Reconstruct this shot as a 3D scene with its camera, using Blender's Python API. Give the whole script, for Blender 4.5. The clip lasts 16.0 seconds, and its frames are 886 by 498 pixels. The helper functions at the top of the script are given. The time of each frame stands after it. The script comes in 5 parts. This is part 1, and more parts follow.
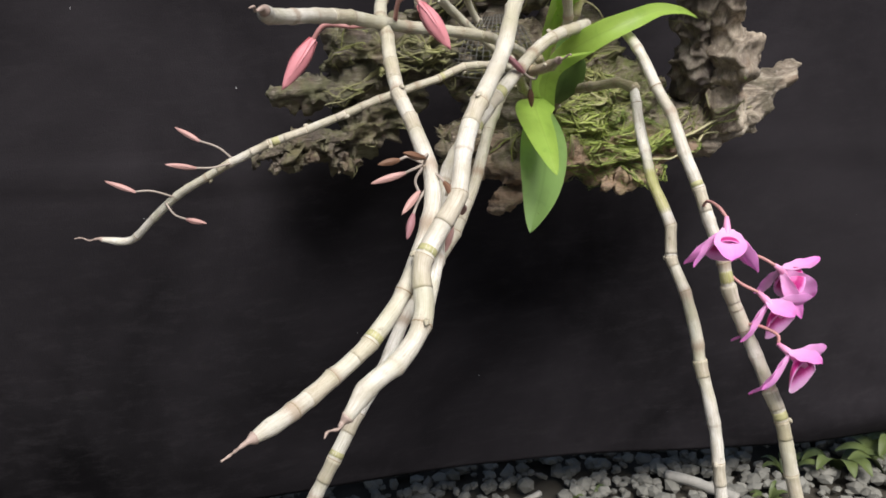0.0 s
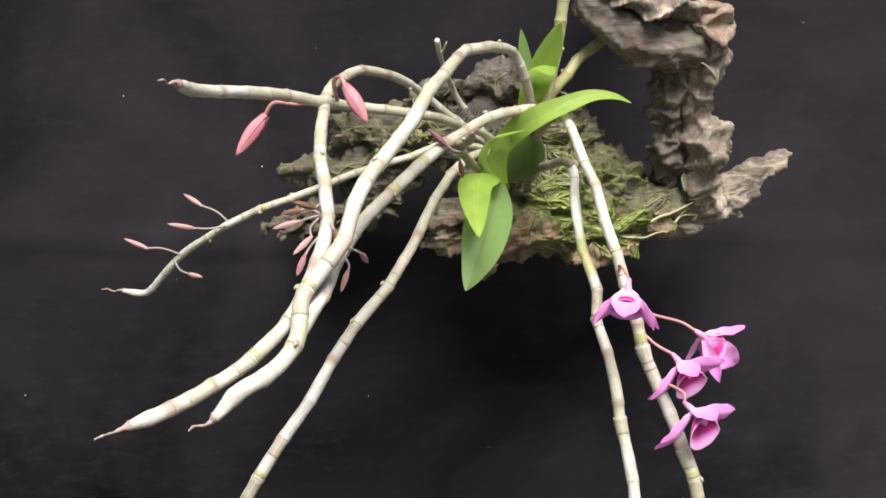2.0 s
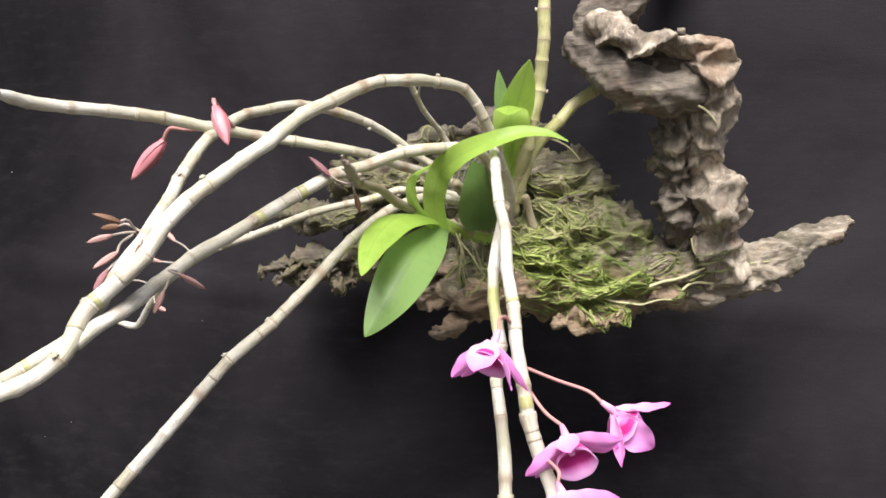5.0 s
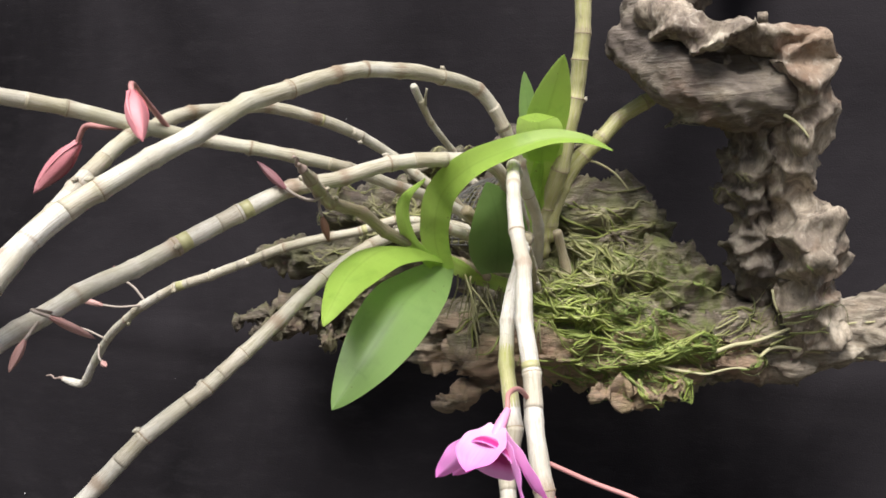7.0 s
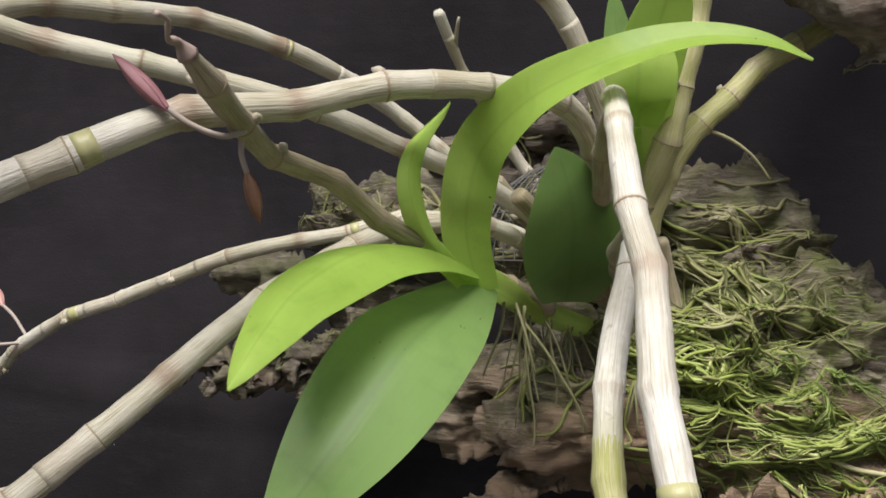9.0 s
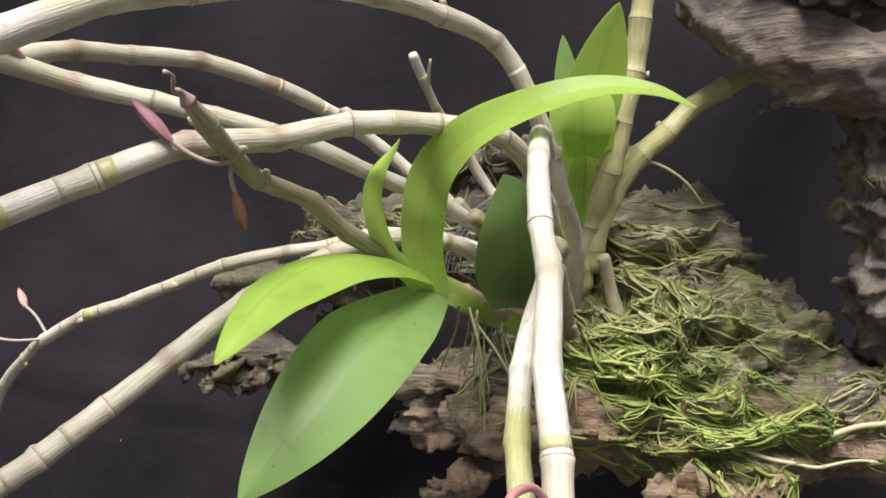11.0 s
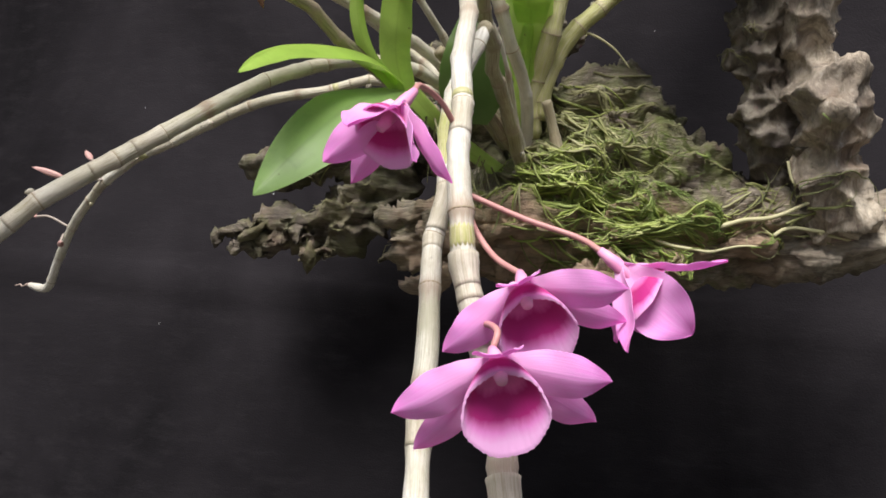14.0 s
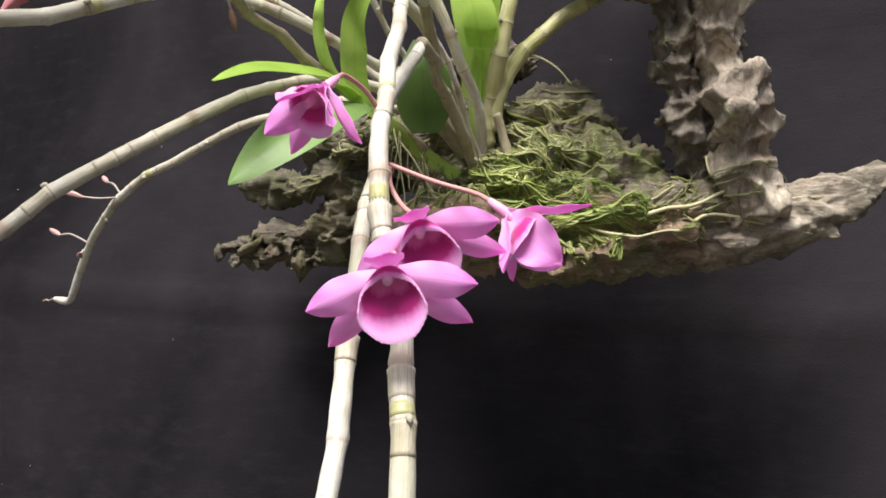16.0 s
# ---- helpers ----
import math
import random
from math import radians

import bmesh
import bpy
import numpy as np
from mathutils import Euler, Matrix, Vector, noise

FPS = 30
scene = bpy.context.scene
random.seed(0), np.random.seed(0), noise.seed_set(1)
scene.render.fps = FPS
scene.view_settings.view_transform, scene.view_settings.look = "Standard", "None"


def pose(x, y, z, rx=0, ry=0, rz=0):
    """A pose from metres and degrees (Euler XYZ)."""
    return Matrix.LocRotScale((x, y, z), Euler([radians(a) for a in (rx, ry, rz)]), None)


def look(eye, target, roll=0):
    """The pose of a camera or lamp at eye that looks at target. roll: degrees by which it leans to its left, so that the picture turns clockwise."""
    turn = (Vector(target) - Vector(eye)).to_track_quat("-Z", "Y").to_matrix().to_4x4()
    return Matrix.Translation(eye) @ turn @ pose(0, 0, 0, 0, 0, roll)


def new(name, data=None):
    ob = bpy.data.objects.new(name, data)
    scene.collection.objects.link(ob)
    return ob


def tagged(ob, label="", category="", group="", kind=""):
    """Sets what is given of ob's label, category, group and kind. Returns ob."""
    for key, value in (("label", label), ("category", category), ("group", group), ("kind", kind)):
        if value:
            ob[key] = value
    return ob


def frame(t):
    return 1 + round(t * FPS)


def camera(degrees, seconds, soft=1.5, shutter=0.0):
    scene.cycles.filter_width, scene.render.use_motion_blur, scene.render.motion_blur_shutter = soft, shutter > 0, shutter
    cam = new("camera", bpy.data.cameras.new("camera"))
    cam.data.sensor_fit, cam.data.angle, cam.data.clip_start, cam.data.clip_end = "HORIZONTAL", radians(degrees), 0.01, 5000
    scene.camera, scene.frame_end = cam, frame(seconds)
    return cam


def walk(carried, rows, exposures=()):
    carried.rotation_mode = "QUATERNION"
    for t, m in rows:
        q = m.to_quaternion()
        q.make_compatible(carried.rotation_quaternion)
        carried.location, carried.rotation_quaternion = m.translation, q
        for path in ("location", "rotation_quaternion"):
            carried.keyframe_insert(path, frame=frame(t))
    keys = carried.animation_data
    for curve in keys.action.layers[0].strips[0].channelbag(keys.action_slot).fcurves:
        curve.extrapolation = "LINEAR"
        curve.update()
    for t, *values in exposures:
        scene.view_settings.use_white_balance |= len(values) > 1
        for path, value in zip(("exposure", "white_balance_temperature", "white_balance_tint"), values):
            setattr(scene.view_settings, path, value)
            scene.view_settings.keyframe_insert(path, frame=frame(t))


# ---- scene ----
cam = camera(53.6, 16.0, 1.7)
PATH = [
    (0, (0.023, -0.009, 1.002), (-0.034, 1.88, 0.348), -2.1),
    (0.5, (0.086, -0.025, 1.001), (-0.106, 1.879, 0.421), -1.4),
    (1, (0.143, -0.042, 0.995), (-0.194, 1.866, 0.498), -1.6),
    (1.5, (0.139, -0.056, 0.996), (-0.196, 1.862, 0.537), -2.0),
    (2, (0.148, -0.066, 0.987), (-0.186, 1.86, 0.565), -2.1),
    (2.5, (0.215, -0.068, 0.987), (-0.237, 1.836, 0.574), -1.8),
    (3, (0.228, -0.062, 0.985), (-0.256, 1.839, 0.594), -1.8),
    (3.5, (0.21, -0.035, 0.981), (-0.245, 1.879, 0.621), -1.8),
    (4, (0.29, 0.005, 0.96), (-0.355, 1.872, 0.65), -1.1),
    (4.2, (0.322, 0.018, 0.952), (-0.410, 1.856, 0.663), -0.8),
    (6.5, (0.352, 0.078, 0.935), (-0.554, 1.858, 0.827), -0.4),
    (7, (0.301, 0.179, 0.921), (-0.642, 1.941, 0.846), 0.0),
    (7.5, (0.240, 0.281, 0.907), (-0.755, 2.016, 0.881), 0.4),
    (8, (0.205, 0.355, 0.899), (-0.784, 2.094, 0.915), 0.6),
    (10.5, (0.226, 0.334, 0.902), (-0.823, 2.036, 0.956), 2.0),
    (11, (0.246, 0.32, 0.896), (-0.78, 2.034, 0.979), 2.0),
    (11.5, (0.269, 0.304, 0.888), (-0.753, 2.02, 0.98), 2.2),
    (12, (0.293, 0.278, 0.864), (-0.73, 1.993, 0.971), 2.0),
    (12.5, (0.317, 0.252, 0.837), (-0.724, 1.956, 0.956), 1.8),
    (13, (0.317, 0.251, 0.81), (-0.739, 1.943, 0.952), 1.2),
    (13.5, (0.306, 0.262, 0.787), (-0.762, 1.944, 0.96), 2.0),
    (14, (0.324, 0.257, 0.773), (-0.758, 1.925, 0.986), 2.7),
    (14.5, (0.352, 0.243, 0.753), (-0.752, 1.891, 1.016), 2.0),
    (15, (0.359, 0.239, 0.736), (-0.792, 1.842, 1.058), 2.5),
    (15.5, (0.373, 0.232, 0.731), (-0.791, 1.821, 1.073), 2.2),
    (16, (0.395, 0.233, 0.725), (-0.749, 1.836, 1.078), 1.6),
]
# the clip's camera brightens as the gravel leaves its view
EXPOSURES = [(0, 0.09), (1, 0.43), (2, 0.48), (3, 0.68), (4, 0.78), (6.5, 0.54), (7.5, 0.24), (8.2, 0.1), (10.5, 0.42), (12, 0.64), (13, 0.6), (13.5, 0.26), (14.5, 0.54), (16, 0.7)]
walk(cam, [(t, look(eye, target, roll)) for t, eye, target, roll in PATH], EXPOSURES)

# ---------------------------------------------------------------- light
world = bpy.data.worlds.new("sky")
scene.world = world
world.use_nodes = True
wn, wl = world.node_tree.nodes, world.node_tree.links
sky = wn.new("ShaderNodeTexSky")
sky.sky_type, sky.sun_disc = "NISHITA", False
SUN_EL, SUN_AZ = 57.0, 160.0          # degrees; azimuth clockwise from +y
sky.sun_elevation, sky.sun_rotation = radians(SUN_EL), radians(SUN_AZ)
sky.air_density, sky.dust_density = 1.0, 3.0
wl.new(sky.outputs["Color"], wn["Background"].inputs["Color"])
wn["Background"].inputs["Strength"].default_value = 0.060
sun = new("sun", bpy.data.lights.new("sun", "SUN"))
sun.data.energy, sun.data.angle, sun.data.color = 5.0, radians(34), (1.0, 0.972, 0.955)
sx = math.sin(radians(SUN_AZ)) * math.cos(radians(SUN_EL))
sy = math.cos(radians(SUN_AZ)) * math.cos(radians(SUN_EL))
sun.matrix_world = look((sx * 5, sy * 5, math.sin(radians(SUN_EL)) * 5), (0, 0, 0))


# ---------------------------------------------------------------- materials
class Mat:
    """A node material with short calls for the nodes used here."""

    def __init__(self, name, rough=0.6):
        self.m = bpy.data.materials.new(name)
        self.m.use_nodes = True
        self.n, self.l = self.m.node_tree.nodes, self.m.node_tree.links
        self.b = self.n["Principled BSDF"]
        self.b.inputs["Roughness"].default_value = rough

    def put(self, value, socket):
        if hasattr(value, "is_output"):
            self.l.new(value, socket)
        else:
            socket.default_value = value

    def coords(self, kind="Object", scale=(1, 1, 1)):
        tc, mp = self.n.new("ShaderNodeTexCoord"), self.n.new("ShaderNodeMapping")
        mp.inputs["Scale"].default_value = scale
        self.l.new(tc.outputs[kind], mp.inputs["Vector"])
        return mp.outputs["Vector"]

    def noise(self, vec, scale, detail=4, rough=0.55, distort=0.0):
        t = self.n.new("ShaderNodeTexNoise")
        self.l.new(vec, t.inputs["Vector"])
        t.inputs["Scale"].default_value, t.inputs["Detail"].default_value = scale, detail
        t.inputs["Roughness"].default_value, t.inputs["Distortion"].default_value = rough, distort
        return t.outputs["Fac"]

    def ramp(self, fac, *stops):
        r = self.n.new("ShaderNodeValToRGB")
        self.l.new(fac, r.inputs["Fac"])
        while len(r.color_ramp.elements) < len(stops):
            r.color_ramp.elements.new(0.5)
        for e, (p, c) in zip(r.color_ramp.elements, stops):
            e.position, e.color = p, (*c, 1) if len(c) == 3 else c
        return r.outputs["Color"]

    def mix(self, fac, a, b, kind="MIX"):
        x = self.n.new("ShaderNodeMix")
        x.data_type, x.blend_type = "RGBA", kind
        self.put(fac, x.inputs["Factor"])
        self.put(a if hasattr(a, "is_output") else (*a, 1), x.inputs["A"])
        self.put(b if hasattr(b, "is_output") else (*b, 1), x.inputs["B"])
        return x.outputs["Result"]

    def math(self, op, a, b=0.0):
        x = self.n.new("ShaderNodeMath")
        x.operation = op
        self.put(a, x.inputs[0]), self.put(b, x.inputs[1])
        return x.outputs[0]

    def random(self):
        return self.n.new("ShaderNodeObjectInfo").outputs["Random"]

    def island(self):
        return self.n.new("ShaderNodeNewGeometry").outputs["Random Per Island"]

    def uv(self):
        tc, sp = self.n.new("ShaderNodeTexCoord"), self.n.new("ShaderNodeSeparateXYZ")
        self.l.new(tc.outputs["UV"], sp.inputs["Vector"])
        return sp.outputs["X"], sp.outputs["Y"]

    def bump(self, height, strength, distance=0.001):
        b = self.n.new("ShaderNodeBump")
        b.inputs["Strength"].default_value, b.inputs["Distance"].default_value = strength, distance
        self.l.new(height, b.inputs["Height"])
        self.l.new(b.outputs["Normal"], self.b.inputs["Normal"])

    def glow_through(self, colour, share):
        """Lets light through a thin blade."""
        t, x = self.n.new("ShaderNodeBsdfTranslucent"), self.n.new("ShaderNodeMixShader")
        self.l.new(colour, t.inputs["Color"])
        x.inputs["Fac"].default_value = share
        self.l.new(self.b.outputs["BSDF"], x.inputs[1])
        self.l.new(t.outputs["BSDF"], x.inputs[2])
        self.l.new(x.outputs["Shader"], self.n["Material Output"].inputs["Surface"])

    def done(self, colour):
        self.put(colour if hasattr(colour, "is_output") else (*colour, 1), self.b.inputs["Base Color"])
        return self.m


def make_cloth():
    k = Mat("black_cloth", 0.88)
    v = k.coords()
    sp = k.n.new("ShaderNodeSeparateXYZ")
    k.l.new(v, sp.inputs["Vector"])
    # painted light: colour pales toward the sheet's top and +x side, with random mottling
    light_mottle = k.math("ADD", k.math("MULTIPLY", sp.outputs["X"], 0.26), k.math("MULTIPLY", k.math("SUBTRACT", sp.outputs["Z"], 0.72), 0.55))
    light_mottle = k.math("ADD", light_mottle, k.math("MULTIPLY", k.math("SUBTRACT", k.noise(v, 3.1, 6, 0.6, 0.5), 0.5), 1.5))
    light_mottle = k.ramp(k.math("ADD", light_mottle, 0.58), (0.22, (0, 0, 0)), (0.86, (1, 1, 1)))
    fine = k.noise(v, 900, 2)
    weave = k.noise(k.coords(scale=(1, 1, 9)), 14, 6, 0.65)
    scuff = k.noise(k.coords(scale=(1, 1, 3)), 30, 7, 0.75)
    c = k.mix(light_mottle, (0.0046, 0.0042, 0.0048), (0.0305, 0.0274, 0.0306))
    c = k.mix(k.math("MULTIPLY", weave, 0.10), c, (0.024, 0.0214, 0.0238))
    c = k.mix(k.math("MULTIPLY", k.ramp(scuff, (0.50, (0, 0, 0)), (0.72, (1, 1, 1))), 0.30), c, (0.040, 0.036, 0.039))
    k.b.inputs["Specular IOR Level"].default_value = 0.02
    k.bump(k.math("ADD", fine, k.math("MULTIPLY", weave, 0.8)), 0.35, 0.0008)
    return k.done(c)


def make_wood(name, body, stretch, damp=0.0, dark=(0.10, 0.080, 0.068)):
    """Weathered wood; body scales its paleness, stretch gives the run of its grain."""
    k = Mat(name, 0.85)
    v = k.coords()
    g = k.coords(scale=stretch)
    grain = k.noise(g, 42, 8, 0.72, 1.4)
    fibre = k.noise(g, 190, 5, 0.7, 0.6)
    big = k.noise(v, 19, 6, 0.65, 0.4)
    red = k.noise(v, 15, 4, 0.6, 0.6)
    tones = [(0.30, (0.075, 0.057, 0.045)), (0.45, (0.21, 0.168, 0.130)), (0.57, (0.39, 0.325, 0.250)), (0.72, (0.66, 0.585, 0.47))]
    c = k.ramp(grain, *[(p, tuple(x * body for x in q)) for p, q in tones])
    c = k.mix(k.math("MULTIPLY", k.ramp(big, (0.44, (0, 0, 0)), (0.60, (1, 1, 1))), 0.72), c, dark)
    c = k.mix(k.math("MULTIPLY", k.ramp(red, (0.54, (0, 0, 0)), (0.66, (1, 1, 1))), 0.55), c, (0.23 * body, 0.135 * body, 0.085 * body))
    c = k.mix(k.math("MULTIPLY", k.ramp(fibre, (0.54, (0, 0, 0)), (0.70, (1, 1, 1))), 0.55), c, (0.60 * body, 0.54 * body, 0.45 * body))
    c = k.mix(k.math("MULTIPLY", k.ramp(fibre, (0.32, (1, 1, 1)), (0.44, (0, 0, 0))), 0.6), c, (0.050, 0.038, 0.028))
    at = k.n.new("ShaderNodeAttribute")
    at.attribute_name = "moss"
    rt = k.n.new("ShaderNodeAttribute")
    rt.attribute_name = "rust"
    c = k.mix(k.math("MULTIPLY", rt.outputs["Fac"], k.ramp(grain, (0.34, (0.25, 0.25, 0.25)), (0.6, (0.95, 0.95, 0.95)))), c, (0.46, 0.30, 0.195))
    if damp:
        c = k.mix(damp, c, (0.034, 0.028, 0.020))
    moss = k.math("MULTIPLY", at.outputs["Fac"], k.ramp(k.noise(v, 60, 6, 0.7), (0.40, (0, 0, 0)), (0.58, (1, 1, 1))))
    c = k.mix(moss, c, k.mix(k.noise(v, 25, 3), (0.075, 0.095, 0.020), (0.24, 0.28, 0.075)))
    k.bump(k.math("ADD", grain, k.math("MULTIPLY", fibre, 0.7)), 1.0, 0.0028)
    return k.done(c)


def make_cane(name, low, high, streak, streaks=0.5, aged=None):
    k = Mat(name, 0.42)
    tc = k.n.new("ShaderNodeTexCoord").outputs["UV"]

    def along(sx, sy, detail, rough=0.55):
        mp = k.n.new("ShaderNodeMapping")
        mp.inputs["Scale"].default_value = (sx, sy, 1)
        k.l.new(tc, mp.inputs["Vector"])
        return k.noise(mp.outputs["Vector"], 1.0, detail, rough)

    lines, ribs, rough_fibre = along(22, 3, 5, 0.6), along(30, 6, 3), along(11, 16, 5, 0.7)
    v = k.coords()
    c = k.mix(k.ramp(k.noise(v, 48, 5, 0.6), (0.36, (0, 0, 0)), (0.62, (1, 1, 1))), low, high)
    c = k.mix(k.math("MULTIPLY", k.ramp(ribs, (0.46, (0, 0, 0)), (0.60, (1, 1, 1))), streaks), c, streak)
    # papery sheath, worn through to olive in long patches
    olive = k.ramp(k.noise(v, 17, 4, 0.65), (0.50, (0, 0, 0)), (0.62, (1, 1, 1)))
    c = k.mix(k.math("MULTIPLY", olive, 0.36), c, tuple(x * y for x, y in zip(low, (0.80, 0.86, 0.58))))
    c = k.mix(k.math("MULTIPLY", k.ramp(rough_fibre, (0.56, (0, 0, 0)), (0.70, (1, 1, 1))), 0.55), c, tuple(x * y for x, y in zip(low, (0.62, 0.54, 0.46))))
    c = k.mix(k.math("MULTIPLY", k.ramp(k.noise(v, 190, 4, 0.7), (0.64, (0, 0, 0)), (0.74, (1, 1, 1))), 0.6), c, (0.15, 0.115, 0.08))
    c = k.mix(k.math("MULTIPLY", k.random(), 0.18), c, streak)
    at = k.n.new("ShaderNodeAttribute")
    at.attribute_name = "joint"
    scar = k.ramp(k.math("ADD", at.outputs["Fac"], k.math("MULTIPLY", k.math("SUBTRACT", lines, 0.5), 1.1)), (0.34, (0, 0, 0)), (0.72, (1, 1, 1)))
    c = k.mix(k.math("MULTIPLY", scar, 0.8), c, k.mix(ribs, (0.25, 0.175, 0.115), (0.50, 0.40, 0.30)))
    k.b.inputs["Specular IOR Level"].default_value = 0.45
    if aged:
        bl = k.n.new("ShaderNodeAttribute")
        bl.attribute_name = "bleach"
        fresh = k.mix(k.ramp(ribs, (0.40, (0, 0, 0)), (0.60, (1, 1, 1))), aged[0], aged[1])
        fresh = k.mix(k.ramp(k.noise(v, 34, 4, 0.6), (0.46, (0, 0, 0)), (0.64, (1, 1, 1))), fresh, c)
        fresh = k.mix(k.math("MULTIPLY", scar, 0.85), fresh, (0.29, 0.21, 0.14))
        part_way = k.ramp(k.math("ADD", bl.outputs["Fac"], k.math("MULTIPLY", k.math("SUBTRACT", k.noise(v, 40, 4, 0.6), 0.5), 0.9)), (0.3, (0, 0, 0)), (0.7, (1, 1, 1)))
        c = k.mix(part_way, fresh, c)
    k.b.inputs["Sheen Weight"].default_value = 0.1
    k.bump(k.math("ADD", ribs, k.math("MULTIPLY", rough_fibre, 0.8)), 0.6, 0.0006)
    return k.done(c)


def make_leaf(name, low, high):
    k = Mat(name, 0.34)
    u, w = k.uv()
    v = k.coords()
    tc = k.n.new("ShaderNodeTexCoord").outputs["UV"]
    mp = k.n.new("ShaderNodeMapping")
    mp.inputs["Scale"].default_value = (34, 1.6, 1)
    k.l.new(tc, mp.inputs["Vector"])
    veins = k.noise(mp.outputs["Vector"], 1.0, 3, 0.5)
    c = k.mix(k.noise(v, 28, 4), low, high)
    c = k.mix(k.math("MULTIPLY", veins, 0.22), c, tuple(x * 0.65 for x in low))
    c = k.mix(k.math("MULTIPLY", k.ramp(k.noise(v, 55, 5, 0.6, 1.0), (0.54, (0, 0, 0)), (0.66, (1, 1, 1))), 0.28), c, tuple(x * y for x, y in zip(low, (0.55, 0.68, 0.6))))
    c = k.mix(k.math("MULTIPLY", k.ramp(k.noise(v, 70, 5, 0.7), (0.50, (0, 0, 0)), (0.66, (1, 1, 1))), 0.22), c, tuple(x * 0.62 for x in low))
    mid = k.math("ABSOLUTE", k.math("SUBTRACT", u, 0.5))
    c = k.mix(k.ramp(mid, (0.0, (0.28, 0.28, 0.28)), (0.045, (0, 0, 0))), c, tuple(x * 0.55 for x in low))
    c = k.mix(k.ramp(k.noise(v, 420, 2), (0.735, (0, 0, 0)), (0.76, (1, 1, 1))), c, (0.10, 0.075, 0.03))
    k.b.inputs["Specular IOR Level"].default_value = 0.5
    thin = k.n.new("ShaderNodeGamma")
    thin.inputs["Gamma"].default_value = 0.45
    k.l.new(c, thin.inputs["Color"])
    k.glow_through(thin.outputs["Color"], 0.66)
    k.bump(veins, 0.22, 0.0006)
    return k.done(c)


def make_petal(name, low, high, edge):
    k = Mat(name, 0.55)
    u, w = k.uv()
    tc = k.n.new("ShaderNodeTexCoord").outputs["UV"]
    mp = k.n.new("ShaderNodeMapping")
    mp.inputs["Scale"].default_value = (22, 1.8, 1)
    k.l.new(tc, mp.inputs["Vector"])
    veins = k.noise(mp.outputs["Vector"], 1.0, 3, 0.5)
    c = k.mix(veins, low, high)
    c = k.mix(k.ramp(w, (0.0, (0.5, 0.5, 0.5)), (0.5, (0, 0, 0)), (0.8, (0, 0, 0)), (1.0, (0.7, 0.7, 0.7))), c, edge)
    # whitish highlights are put into the colour here, over the petal's pale base
    c = k.mix(k.ramp(w, (0.05, (0.75, 0.75, 0.75)), (0.75, (0, 0, 0))), c, (0.99, 0.70, 0.93))
    k.glow_through(c, 0.38)
    k.b.inputs["Sheen Weight"].default_value = 0.25
    k.bump(veins, 0.25, 0.0005)
    return k.done(c)


def make_lip():
    k = Mat("orchid_lip", 0.6)
    u, w = k.uv()
    tc = k.n.new("ShaderNodeTexCoord").outputs["UV"]
    mp = k.n.new("ShaderNodeMapping")
    mp.inputs["Scale"].default_value = (16, 2, 1)
    k.l.new(tc, mp.inputs["Vector"])
    veins = k.noise(mp.outputs["Vector"], 1.0, 3, 0.6)
    w2 = k.math("ADD", w, k.math("MULTIPLY", k.math("SUBTRACT", veins, 0.5), 0.16))
    low = k.ramp(k.math("ABSOLUTE", k.math("SUBTRACT", u, 0.5)), (0.03, (1, 1, 1)), (0.24, (0, 0, 0)))
    w2 = k.math("ADD", w2, k.math("MULTIPLY", low, 0.20))
    c = k.ramp(w2, (0.0, (0.84, 0.30, 0.60)), (0.30, (0.76, 0.16, 0.47)), (0.42, (0.52, 0.006, 0.20)), (0.70, (0.57, 0.015, 0.25)), (0.86, (0.90, 0.31, 0.73)), (1.0, (0.95, 0.52, 0.86)))
    k.b.inputs["Sheen Weight"].default_value = 0.4
    k.glow_through(c, 0.25)
    k.bump(veins, 0.35, 0.0006)
    return k.done(c)


def make_plain(name, low, high, rough=0.6, scale=120, bump=0.3, per=None):
    k = Mat(name, rough)
    v = k.coords()
    n = k.noise(v, scale, 5, 0.6)
    c = k.mix(n, low, high)
    if per:
        r = k.island() if per == "island" else k.random()
        c = k.mix(k.math("MULTIPLY", r, 0.6), c, tuple(min(1, x * (1.6 if per == "island" else 1.15)) for x in high))
    k.bump(n, bump, 0.0008)
    return k.done(c)


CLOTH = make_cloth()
WOOD = make_wood("weathered_driftwood", 1.26, (1, 1, 0.5), 0.0, (0.15, 0.118, 0.095))
WOOD_MOSSY = make_wood("damp_mossy_bark", 1.1, (0.7, 0.7, 4), 0.14, (0.125, 0.092, 0.060))
WOOD_LEDGE = make_wood("crumbling_grey_bark", 1.0, (0.5, 0.5, 3), 0.48)
WOOD_SPUR = make_wood("olive_grey_driftwood", 0.95, (0.45, 0.45, 1.8), 0.10, (0.095, 0.082, 0.055))
WOOD_DARK = make_wood("spongy_driftwood", 0.58, (1, 1, 0.6), 0.0, (0.088, 0.070, 0.062))
WOOD_CROWN = make_wood("long_grained_driftwood", 0.62, (0.22, 0.9, 1.5), 0.0, (0.12, 0.096, 0.083))
CANE = make_cane("dry_cane_sheath", (0.51, 0.475, 0.385), (0.82, 0.79, 0.725), (0.42, 0.37, 0.27), 0.55, ((0.35, 0.315, 0.21), (0.58, 0.535, 0.42)))
CANE_OLD = make_cane("brown_cane_base", (0.30, 0.25, 0.15), (0.47, 0.415, 0.285), (0.20, 0.155, 0.085), 0.75)
CANE_GREEN = make_cane("green_cane", (0.33, 0.33, 0.085), (0.50, 0.48, 0.20), (0.54, 0.49, 0.32), 0.8)
